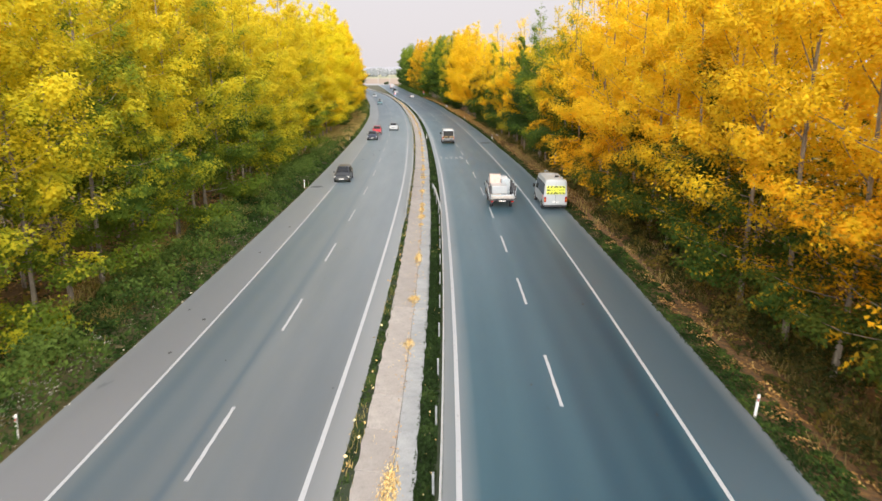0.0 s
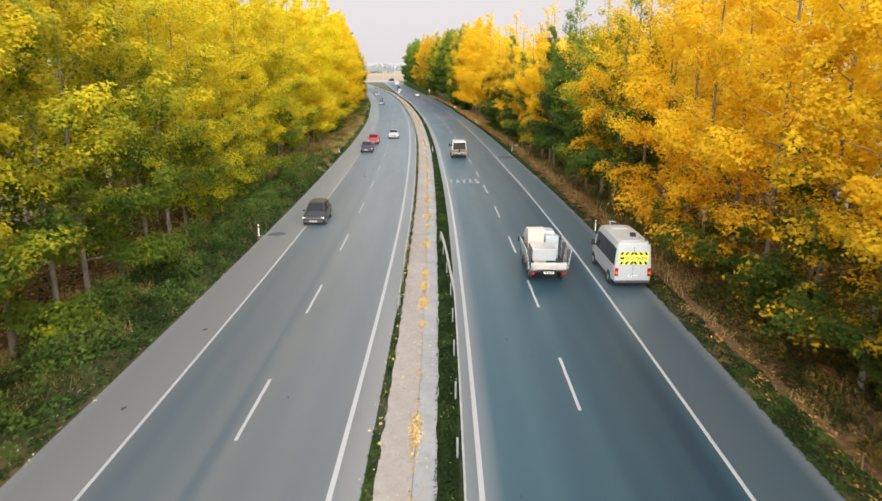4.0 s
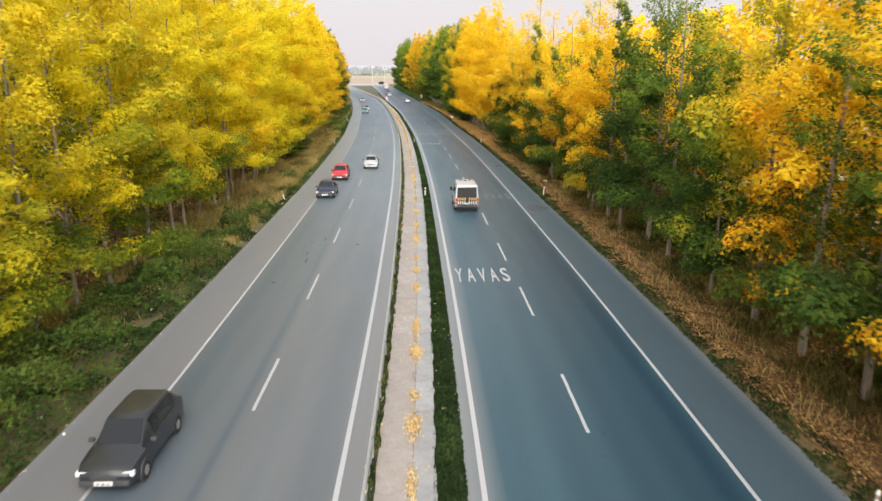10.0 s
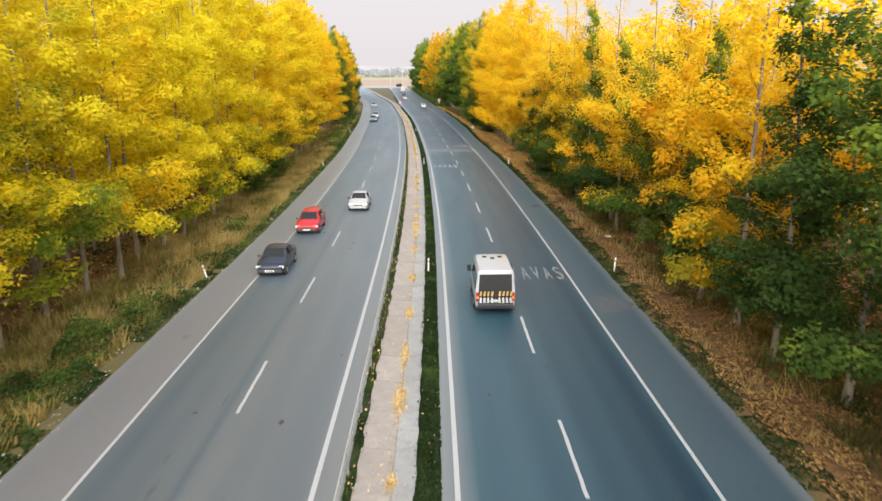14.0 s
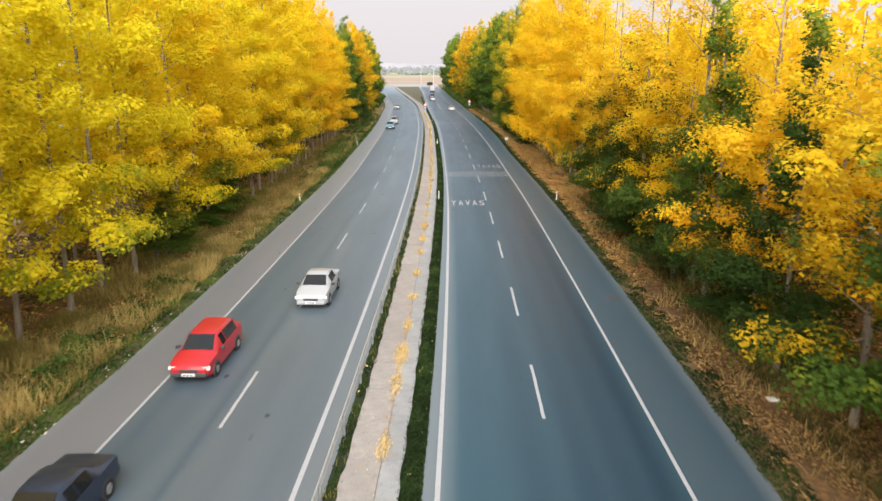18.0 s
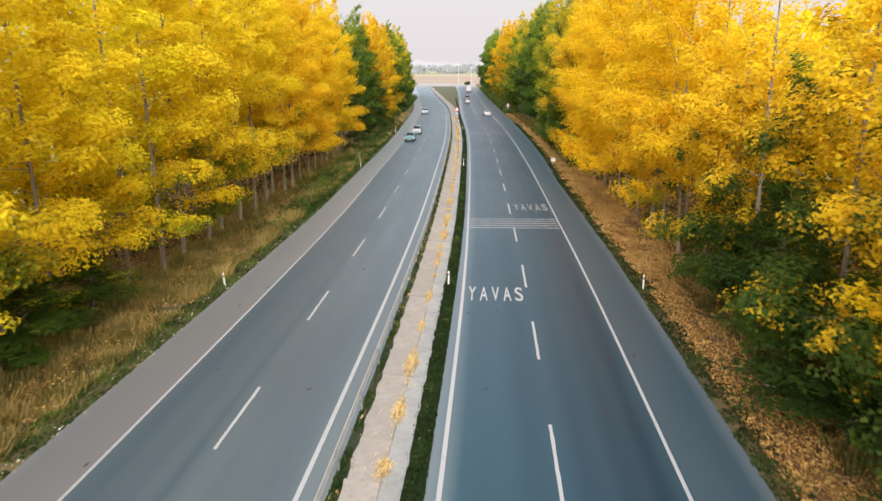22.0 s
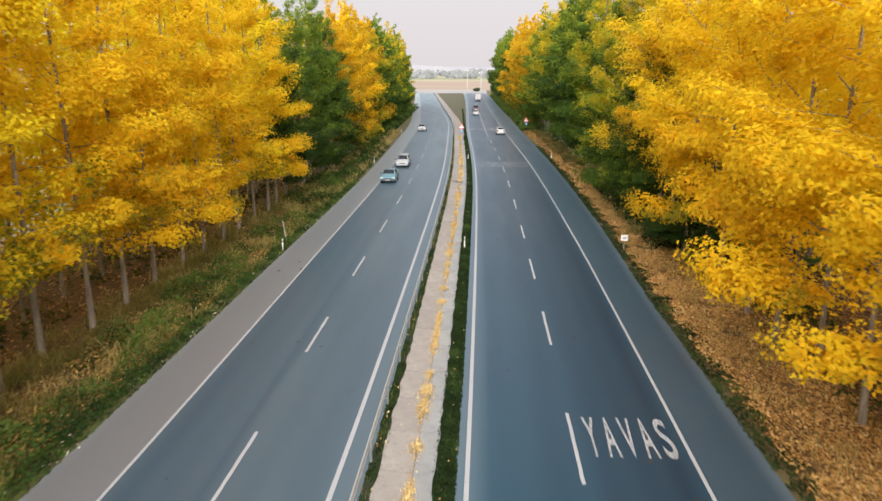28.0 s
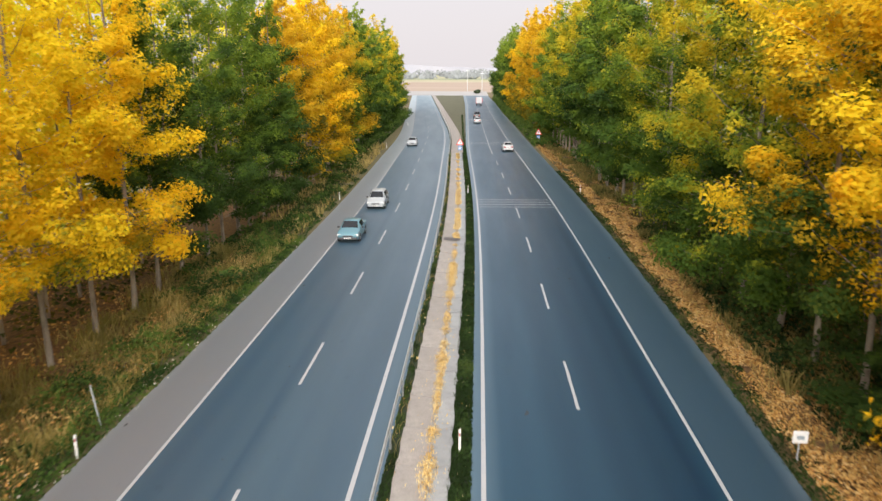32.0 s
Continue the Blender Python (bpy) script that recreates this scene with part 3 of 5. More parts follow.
def poplar(seed, h, z_low, reach, n_limb, n_leaf, leaf, base_r=0.12, thin=0.0, cone=False):
    """Parts of a plantation poplar at the origin: a straight tapered trunk, rising limbs, flat sprays of leaves along the limbs."""
    rng = np.random.default_rng(seed)
    root = new("poplar")
    bend = [rng.normal(0, 0.12, 2) for _ in range(6)]

    def axis(z):
        k = z / h
        o = sum(b * math.sin((i + 1) * k * 1.6) for i, b in enumerate(bend[:3]))
        return np.array([o[0], o[1], z])

    bm = bmesh.new()
    zs = np.linspace(-0.3, h * 0.95, 9)
    rings = []
    for z in zs:
        r = base_r * (1 - max(z, 0) / h) ** 0.8 + 0.012 + (0.05 if z < 0.1 else 0)
        c = axis(max(z, 0))
        rings.append([bm.verts.new((c[0] + r * math.cos(a), c[1] + r * math.sin(a), z)) for a in np.linspace(0, 2 * math.pi, 8)[:-1]])
    for a, b in zip(rings, rings[1:]):
        for i in range(7):
            bm.faces.new((a[i], a[(i + 1) % 7], b[(i + 1) % 7], b[i]))
    part("trunk", bm, BARK, root, smooth=True)
    bm = bmesh.new()
    tufts = []
    for k in range(n_limb):
        q = (k + rng.uniform(0, 1)) / n_limb
        z0 = z_low + (h * 0.97 - z_low) * q ** 0.95
        kz = (z0 - z_low) / (h - z_low)
        if cone:
            L = reach * (1.0 - 0.86 * kz) * rng.uniform(0.85, 1.12)
        else:
            L = reach * (0.45 + 0.55 * math.sin(math.pi * min(1, kz * 0.85 + 0.28))) * (1 - kz ** 3 * 0.62) * rng.uniform(0.70, 1.18)
        az = k * 2.39996 + rng.normal(0, 0.35)
        up = math.radians(rng.uniform(-10, 30) + 42 * kz)
        d = np.array([math.cos(az) * math.cos(up), math.sin(az) * math.cos(up), math.sin(up)])
        a = axis(z0)
        b = a + d * L * 0.55 + np.array([0, 0, -0.03 * L])
        e = a + d * L + np.array([0, 0, 0.06 * L])
        r0 = 0.045 * (1 - kz) + 0.014
        v = []
        for p, r in ((a, r0), (b, r0 * 0.6), (e, 0.006)):
            v.append([bm.verts.new((p[0] + r * math.cos(t), p[1] + r * math.sin(t), p[2] + r * 0.5 * math.sin(t))) for t in (0, 2.1, 4.2)])
        for s in (0, 1):
            for i in range(3):
                bm.faces.new((v[s][i], v[s][(i + 1) % 3], v[s + 1][(i + 1) % 3], v[s + 1][i]))
        full = 0.62 + 0.46 * math.cos(az - LIGHT_SIDE)  # fuller on the open side towards the light
        full *= 1 - thin * min(1.0, max(0.0, kz * 3 - 1.2))
        for f, scale in ((rng.uniform(0.84, 1.0), 1.0), (rng.uniform(0.58, 0.74), 1.05), (rng.uniform(0.30, 0.48), 0.8)):
            c = (a + (b - a) * f / 0.55) if f < 0.55 else b + (e - b) * (f - 0.55) / 0.45
            side = np.array([-math.sin(az), math.cos(az), 0]) * rng.normal(0, 0.10 + 0.14 * L)
            R = scale * rng.uniform(0.75, 1.25) * (1 - 0.45 * kz) * min(1.0, 0.5 + L * 0.16)
            tufts.append((c + side + np.array([0, 0, rng.normal(0, 0.15)]), d, R, full * scale * rng.uniform(0.7, 1.2), kz))
    total = sum(R * R * w_ for _, _, R, w_, _ in tufts)
    cen, nor = [], []
    for c, d, R, w_, kz in tufts:
        n = int(n_leaf * R * R * w_ / total)
        off = rng.normal(0, 1, (n, 3))
        off /= np.linalg.norm(off, axis=1)[:, None] + 1e-9
        bulge = 1 + 0.34 * np.sin(off @ rng.normal(0, 3.0, 3) + rng.uniform(0, 6))
        place = off * (rng.uniform(0.25, 1.05, n) ** 0.6 * bulge * R)[:, None] * np.array([0.90, 0.90, 0.66 + 0.14 * kz])
        place = place + np.outer(place @ d, d) * 0.5
        place[:, 2] -= 0.06 * (place[:, 0] ** 2 + place[:, 1] ** 2) / max(R, 0.3)
        cen.append(c + place + rng.normal(0, 0.04, (n, 3)))
        nor.append(off * 0.55 + d * 0.25 + np.array([0, 0, 0.55]) + rng.normal(0, 0.33, (n, 3)))
    tagged(part("branchwork", bm, BARK, root, smooth=True), kind="stuff")
    cen, nor = np.concatenate(cen), np.concatenate(nor)
    p, f = leaflets(cen, nor, leaf, rng)
    leaf_ob("crown", p, f, LEAF["yellow"], root)
    return root


def recolour(tree, key):
    for ch in tree.children:
        if ch.name.startswith("crown"):
            ch.material_slots[0].link = "OBJECT"
            ch.material_slots[0].material = LEAF[key]


NEAR = [poplar(10 + s, 20.6 + 0.6 * (s % 4), 3.3 + 0.5 * (s % 3), 4.4, 36, 21500, 0.097) for s in range(6)]
LOWB = [poplar(30 + s, 20.2 + 0.6 * (s % 3), 1.7, 4.4, 38, 22000, 0.097) for s in range(4)]
THIN = [poplar(90 + s, 18.6 + 0.6 * (s % 3), 2.7, 4.3, 38, 20500, 0.097, 0.13, 0.72) for s in range(4)]
TALL = [poplar(130 + s, 20.4 + 0.5 * s, 4.4, 4.4, 36, 21500, 0.097, 0.10, 0.25) for s in range(3)]
CONE = [poplar(110 + s, 14.6 + 0.8 * s, 2.2, 2.7, 32, 13500, 0.097, 0.11, 0.0, True) for s in range(3)]
MIDP = [poplar(70 + s, 19.8 + 0.6 * (s % 3), 3.2, 4.5, 34, 11000, 0.148) for s in range(3)]
FARP = [poplar(50 + s, 20.6 + 0.6 * (s % 4), 1.8, 4.5, 30, 4200, 0.225) for s in range(4)]
LABELS = {
    "yellow": "tall slender poplar with bright yellow autumn leaves", "gold": "poplar with deep golden leaves beside the road",
    "orange": "poplar turned orange with green lower branches", "lime": "poplar still yellow-green with a pale trunk",
    "mixed": "poplar half green and half golden beside the road", "green": "dark green leafy poplar not yet turned", "olive": "mostly green poplar with a few orange branches",
    "rust": "poplar with dull golden leaves and dark green low boughs",
    "dappled": "golden poplar dappled with green low boughs",
    "amber": "poplar in deep amber with greenish low branches",
}


def pick(rng, table):
    r = rng.random() * sum(w for _, w in table)
    for key, w in table:
        r -= w
        if r <= 0:
            return key
    return table[0][0]


def left_mix(y):
    if y < 75:
        return [("lime", 6), ("olive", 3)]
    if y < 120:
        return [("lime", 6), ("olive", 2), ("yellow", 1)] if y < 108 else [("lime", 5), ("yellow", 2)]
    if y < 150:
        return [("yellow", 4), ("gold", 1), ("lime", 1)]
    if y < 249:
        return [("gold", 4), ("yellow", 2)] if y < 205 else [("amber", 7), ("gold", 2)]
    if y < 277:
        return [("green", 1)]
    if y < 300:
        return [("rust", 3), ("amber", 1)]
    if y < 322:
        return [("rust", 2), ("olive", 1)]
    return [("olive", 3), ("green", 2)]


def right_mix(y):
    if y < 62:
        return [("orange", 5), ("mixed", 4)]
    if y < 85:
        return [("orange", 5), ("mixed", 2)]
    if y < 120:
        return [("mixed", 4), ("green", 3), ("olive", 2)]
    if y < 160:
        return [("mixed", 4), ("olive", 3), ("orange", 2)]
    if y < 185:
        return [("mixed", 6), ("dappled", 3)]
    if y < 228:
        return [("dappled", 3), ("amber", 5)]
    if y < 241:
        return [("mixed", 5), ("olive", 2)] if y > 232 else [("dappled", 1)]
    if y < 300:
        return [("olive", 3), ("green", 5)]
    if y < 345:
        return [("olive", 3), ("green", 2), ("rust", 2)]
    return [("rust", 5), ("amber", 1), ("olive", 1)] if y < 425 else [("green", 1)]


GREEN_CONES = (105.2, 109.3, 120.4, 130.4, 143.4, 152.2, 172.0)
TURNED = ((95.4, "orange"), (124.3, "amber"), (161.5, "dappled"))
rt = random.Random(11)
for side, lat, y0, y1, step, mixer in ((-1, -18.1, 27.9, 432, 3.75, left_mix), (1, 16.8, 29.3, 545, 4.13, right_mix)):
    y = y0
    while y < y1:
        key = pick(rt, mixer(y))
        cone = side > 0 and any(abs(y - g) < 2.07 for g in GREEN_CONES)
        for g, hue in TURNED if side > 0 else ():
            key = hue if abs(y - g) < 2.07 else key
        if y > 335:
            pool = FARP
        elif y > 270:
            pool = MIDP
        elif cone:
            pool, key = CONE, "green"
        elif side < 0:
            pool = LOWB + NEAR[:2] if y < 112 or 247 < y else NEAR + LOWB[:1]
        else:
            pool = LOWB if y < 80 else THIN if y < 184 else TALL if y < 231 else NEAR[:3] if y < 241 else LOWB if y < 264 else NEAR
        s = rt.uniform(0.92, 1.08) * ((1.08 if 150 < y < 245 or 277 < y else 1.0) if side < 0 else 1.0 if y < 186 else 1.09 if y < 241 else 1.15 if y < 300 else 1.19)
        dx = 0.5 * bend_left(y) if side < 0 else 0.0
        inward = 0.6 if side > 0 and 296 < y < 350 else -0.6 if side > 0 and key == "amber" and y < 130 else 0.0
        m4 = Matrix.Translation(at(lat + rt.uniform(-0.25, 0.25) + inward - (0.8 if cone else 0.0), y + rt.uniform(-0.2, 0.2), -0.42) + Vector((dx, 0, 0)))
        m4 = m4 @ Matrix.Rotation(rt.uniform(-0.7, 0.7) + (0.0 if side < 0 else 1.2 - math.pi), 4, "Z") @ Matrix.Rotation(radians(rt.uniform(-1.5, 1.5)), 4, "X")
        t_ = copy_thing(rt.choice(pool), m4)
        t_.scale = (s, s, s * rt.uniform(0.97, 1.05))
        recolour(t_, key)
        tagged(t_, LABELS[key], "tree", "roadside poplar rows")
        y += step
for lat, y, wide, tall in ((16.1, 158.8, 1.15, 0.42), (16.3, 166.9, 1.35, 0.40), (17.0, 179.0, 1.0, 0.42), (16.6, 150.6, 1.1, 0.40), (17.6, 226.0, 0.9, 0.40),
                           (17.2, 232.6, 1.2, 0.45), (-17.6, 171.0, 1.2, 0.36), (-17.8, 176.5, 1.0, 0.32), (-17.4, 163.0, 1.1, 0.30)):
    t_ = copy_thing(rt.choice(CONE), Matrix.Translation(at(lat, y, -0.42)) @ Matrix.Rotation(rt.uniform(0, 6.28), 4, "Z"))
    t_.scale = (wide, wide, tall)
    recolour(t_, "green" if lat > 0 else "olive")
    tagged(t_, "young dark green tree spreading below the poplars" if lat > 0 else "young yellow-green tree below the poplars", "tree", "young trees under the poplars")
for o in NEAR + LOWB + THIN + TALL + CONE + MIDP + FARP:
    for ch in list(o.children):
        bpy.data.objects.remove(ch)
    bpy.data.objects.remove(o)


# ---- the wood behind the front rows: many poplars nobody could count ----
def wood(name, side, y0, y1, rows_, key_mat, seed, label):
    rng = np.random.default_rng(seed)
    cen, nor, tv, tf = [], [], [], []
    for r in range(rows_):
        y = y0
        while y < y1:
            far_ = y > 262
            lat = side * ((18.1 if side < 0 else 16.8) + 3.9 * (r + 1) + rng.uniform(-0.4, 0.4))
            c0 = at(lat, y)
            c0.x += 0.5 * bend_left(y) if side < 0 else 0
            open_ = side > 0 and 96 < y < 232
            h = rng.uniform(14.5, 17.0) if open_ else rng.uniform(18.6, 20.8)
            n = 220 if far_ else 620 if open_ else 840
            zz = rng.uniform(0, 1, n) ** 0.8
            rad = 2.9 * np.sin(np.pi * np.clip(0.15 + zz * 0.8, 0, 1)) ** 0.7 * np.sqrt(rng.uniform(0.1, 1, n))
            clump = rng.integers(0, 40, n)
            az = clump * 2.39996 + rng.normal(0, 0.25, n)
            z = 3.4 + (h - 3.4) * ((clump / 40.0 + rng.uniform(0, 0.12, n)) % 1.0)
            rad = 2.9 * (1 - ((z - 3) / (h - 3)) ** 3 * 0.75) * np.sqrt(rng.uniform(0.1, 1, n))
            p = np.stack([c0.x + rad * np.cos(az), c0.y + rad * np.sin(az), z], 1)
            cen.append(p)
            nn = np.stack([np.cos(az), np.sin(az), np.full(n, 0.8)], 1) + rng.normal(0, 0.5, (n, 3))
            nor.append(nn)
            b = len(tv)
            for zt, rt_ in ((-0.5, 0.14), (h * 0.9, 0.03)):
                for a in (0, 1.571, 3.142, 4.712):
                    tv.append((c0.x + rt_ * math.cos(a), c0.y + rt_ * math.sin(a), zt))
            tf += [(b + i, b + (i + 1) % 4, b + 4 + (i + 1) % 4, b + 4 + i) for i in range(4)]
            y += 3.9 + rng.uniform(-0.3, 0.3)
    cen, nor = np.concatenate(cen), np.concatenate(nor)
    root = tagged(new(name), label, "wood", kind="stuff")
    p, f = leaflets(cen, nor, 0.27, rng)
    leaf_ob("foliage", p, f, LEAF[key_mat], root)
    mesh_ob("trunks", tv, tf, BARK, root)


wood("poplar_wood", -1, 22, 140, 3, "lime", 3, "dense yellow-green poplar plantation behind the roadside row")
wood("poplar_wood", -1, 140, 425, 3, "yellow", 4, "dense yellow poplar plantation behind the roadside row")
wood("poplar_wood", 1, 22, 175, 3, "orange", 5, "dense orange and green poplar plantation behind the roadside row")
wood("poplar_wood", 1, 175, 243, 3, "gold", 6, "dense golden poplar plantation behind the roadside row")
wood("poplar_wood", 1, 243, 320, 3, "olive", 8, "dense green and orange poplar plantation behind the roadside row")
wood("poplar_wood", 1, 320, 540, 3, "rust", 9, "golden poplar plantation behind the roadside row")

# ---- guardrails ----
POST_STEEL = plain("weathered_steel", (0.26, 0.28, 0.29), 0.6, 0.3, 0.3, 4.0)


def guardrail(lat_of, y0, y1, face, label):
    """A W-beam rail on posts; face is the side of the beam that looks at the traffic."""
    root = tagged(new("guardrail"), label, "guardrail", "median guardrails")
    root.matrix_world = Matrix.Translation(at(lat_of(y0), y0))
    inv = root.matrix_world.inverted()
    prof = [(0.0, 0.44), (0.045, 0.47), (0.045, 0.52), (0.0, 0.56), (0.0, 0.61), (0.045, 0.65), (0.045, 0.70), (0.0, 0.74)]
    vs, fs = [], []
    ys = steps(y0, y1, 2.0)
    n = len(prof)
    for y in ys:
        drop = 0.30 * max(0, 1 - (y - y0) / 4) if y < y0 + 4 else (0.30 * max(0, 1 - (y1 - y) / 4) if y > y1 - 4 else 0)
        for a, z in prof:
            vs.append(inv @ at(lat_of(y) + face * a, y, z - drop))
        for a, z in reversed(prof):
            vs.append(inv @ at(lat_of(y) + face * (a - 0.012), y, z - drop))
    w2 = 2 * n
    for i in range(len(ys) - 1):
        for j in range(w2):
            k = (j + 1) % w2
            fs.append((i * w2 + j, i * w2 + k, (i + 1) * w2 + k, (i + 1) * w2 + j))
    mesh_ob("beam", vs, fs, STEEL, root)
    bm = bmesh.new()
    box(bm, -0.035, -0.05, -0.3, 0.035, 0.05, 0.70, 0.006)
    post = bpy.data.meshes.new("post")
    bm.to_mesh(post)
    bm.free()
    post.materials.append(POST_STEEL)
    for y in steps(y0 + 1, y1 - 1, 4.0):
        share("post", post, root, inv @ turned(lat_of(y) - face * 0.07, y))


guardrail(lambda y: -1.47 + 0.12 * max(0, 1 - (y - 66) / 10), 66, 312, -1, "long galvanised steel guardrail along the grassy median edge")
guardrail(lambda y: 1.42 - 0.38 * max(0, 1 - (81.5 - y) / 14), 8, 81.5, 1, "galvanised steel guardrail ending at the median grass")
guardrail(lambda y: -1.36 + bend_left(y), 316, 440, -1, "distant galvanised guardrail beside the oncoming carriageway")


# ---- roadside posts and signs ----
def delineator():
    root = new("delineator_post")
    bm = bmesh.new()
    box(bm, -0.042, -0.03, -0.25, 0.042, 0.03, 0.88, 0.010)
    for v in bm.verts:
        if v.co.z > 0.8:
            v.co.z += v.co.x * 0.5
    part("stake", bm, WHITE_PLASTIC, root)
    bm = bmesh.new()
    box(bm, -0.045, -0.033, 0.62, 0.045, 0.033, 0.76, 0.004)
    part("band", bm, plain("band_grey", (0.30, 0.30, 0.29), 0.6), root, "grey band")
    bm = bmesh.new()
    box(bm, -0.016, -0.038, 0.65, 0.016, 0.038, 0.73, 0.004)
    part("reflector", bm, RED, root, "red reflector")
    return root


stake = delineator()
for lat, y, lean in ((-12.35, 31.9, 3), (-12.3, 82.4, 0), (-12.4, 131.9, -14), (-12.27, 181.2, -4), (-12.15, 230.0, 1), (-12.3, 278.5, 0), (-12.3, 327, 0), (-12.3, 377, 0),
                     (12.1, 33.6, 4), (12.14, 83.7, 0), (12.5, 132.9, 3), (12.4, 182.1, 0), (12.5, 283, 0), (0.95, 132.7, 1), (1.0, 182.0, 0), (1.03, 230.9, 0), (1.02, 282.0, 0)):
    tagged(copy_thing(stake, turned(lat, y, 0.0 if abs(lat) < 2 else -0.08) @ Matrix.Rotation(radians(lean), 4, "Y")),
           "white plastic marker post with a red reflector in grass" if abs(lat) > 2 else "thin white marker post standing in the median grass", "post", "marker posts")
for ch in list(stake.children):
    bpy.data.objects.remove(ch)
bpy.data.objects.remove(stake)

SIGN_WHITE = plain("sign_white", (0.80, 0.80, 0.79), 0.4, 0.0, 0.06)
SIGN_RED = plain("sign_red", (0.62, 0.03, 0.03), 0.4, 0.0, 0.1)
SIGN_BLUE = plain("sign_blue", (0.02, 0.16, 0.42), 0.4, 0.0, 0.1)
SIGN_BLACK = plain("sign_black", (0.02, 0.02, 0.02), 0.5, 0.0, 0.1)


def prism(bm, pts, y0, y1):
    a = [bm.verts.new((x, y0, z)) for x, z in pts]
    b = [bm.verts.new((x, y1, z)) for x, z in pts]
    bm.faces.new(a)
    bm.faces.new(list(reversed(b)))
    for i in range(len(pts)):
        j = (i + 1) % len(pts)
        bm.faces.new((a[i], b[i], b[j], a[j]))


def warning_sign(lat, y, label, blue):
    root = tagged(new("warning_sign"), label, "sign")
    root.matrix_world = turned(lat, y, -0.05)
    bm = bmesh.new()
    rod(bm, (0, 0, -0.2), (0, 0, 2.55), 0.04, 0.04, 10)
    part("post", bm, STEEL, root)
    tri = lambda s, z: [(-s, z), (s, z), (0, z + s * 1.73)]
    bm = bmesh.new()
    prism(bm, tri(0.62, 1.75), -0.075, -0.05)
    plate = part("plate", bm, SIGN_RED, root, "red triangular plate")
    bm = bmesh.new()
    prism(bm, tri(0.42, 1.865), -0.082, -0.076)
    part("field", bm, SIGN_WHITE, plate, "white field")
    bm = bmesh.new()
    prism(bm, [(-0.05, 1.98), (0.05, 1.98), (0.09, 2.15), (0.03, 2.36), (-0.06, 2.30), (-0.02, 2.12)], -0.088, -0.083)
    part("symbol", bm, SIGN_BLACK, plate, "black symbol")
    bm = bmesh.new()
    box(bm, -0.28, -0.075, 0.95, 0.28, -0.05, 1.62, 0.01)
    lower = part("lower_plate", bm, SIGN_BLUE if blue else SIGN_WHITE, root)
    bm = bmesh.new()
    for k in range(3):
        box(bm, -0.2, -0.081, 1.08 + 0.16 * k, 0.2, -0.0755, 1.16 + 0.16 * k)
    tagged(part("stripe", bm, SIGN_WHITE if blue else SIGN_BLUE, lower), kind="stuff")


warning_sign(0.35, 316.0, "red and white triangular warning sign over a blue plate", True)
warning_sign(13.35, 334.0, "red and white triangular warning sign at the wood's edge", True)

root = tagged(new("marker_board"), "small white square board on a thin post among fallen leaves", "sign")
root.matrix_world = turned(12.45, 231.0, -0.15)
bm = bmesh.new()
rod(bm, (0, 0, -0.2), (0, 0, 1.25), 0.025, 0.025, 8)
part("post", bm, STEEL, root)
bm = bmesh.new()
box(bm, -0.25, -0.05, 0.82, 0.25, -0.026, 1.26, 0.02)
part("board", bm, SIGN_WHITE, root)
bm = bmesh.new()
box(bm, -0.12, -0.056, 0.96, 0.12, -0.052, 1.10)
part("mark", bm, plain("sign_grey", (0.35, 0.42, 0.48), 0.5), root, "grey mark")
root = tagged(new("steel_post"), "bare leaning grey steel post in dry grass", "post")
root.matrix_world = turned(-12.4, 232.0, -0.1) @ Matrix.Rotation(radians(-7), 4, "Y")
bm = bmesh.new()
box(bm, -0.025, -0.02, -0.2, 0.025, 0.02, 1.75, 0.006)
part("shaft", bm, STEEL, root)

# ---- vehicles ----
GLASS = Mat("dark_glass", 0.08)
GLASS.color((0.012, 0.015, 0.018))
GLASS.b.inputs["Specular IOR Level"].default_value = 0.6
GLASS = GLASS.m


def paint(name, c):
    m = Mat(name, 0.32)
    m.color(m.mix(m.ramp(m.noise(2.0, 4), [(0.4, 0.0), (0.75, 0.25)]), c, tuple(x * 0.8 for x in c)))
    m.b.inputs["Coat Weight"].default_value = 0.3
    return m.m


P_WHITE, P_DARK, P_SILVER = paint("paint_white", (0.36, 0.385, 0.405)), paint("paint_black", (0.02, 0.025, 0.03)), paint("paint_silver", (0.46, 0.47, 0.48))
P_BUS = paint("paint_bus_white", (0.43, 0.465, 0.485))
P_MAROON = paint("paint_red", (0.42, 0.016, 0.026))
P_NAVY = paint("paint_navy", (0.012, 0.022, 0.045))
P_BLUE = paint("paint_teal", (0.10, 0.22, 0.27))
LAMP_RED = plain("lamp_red", (0.30, 0.012, 0.012), 0.25)
LAMP_CLEAR = plain("lamp_clear", (0.80, 0.80, 0.78), 0.15)
LAMP_AMBER = plain("lamp_amber", (0.85, 0.30, 0.03), 0.25)
YELLOW = plain("board_yellow", (0.72, 0.78, 0.10), 0.5, 0.0, 0.08)
RIM = plain("wheel_rim", (0.45, 0.46, 0.47), 0.35, 0.7, 0.1)


def section(st):
    y, wl_, zl, wb, zb, wr, zr = st
    zm = zl + (zb - zl) * 0.45
    half = [(wl_ * 0.9, zl), (wl_, zl + 0.06), ((wl_ + wb) / 2 + 0.015, zm), (wb, zb), (wr + (wb - wr) * 0.12, zr - (zr - zb) * 0.12), (wr * 0.93, zr), (wr * 0.45, zr + 0.025)]
    return [Vector((x, y, z)) for x, z in half] + [Vector((-x, y, z)) for x, z in reversed(half)]


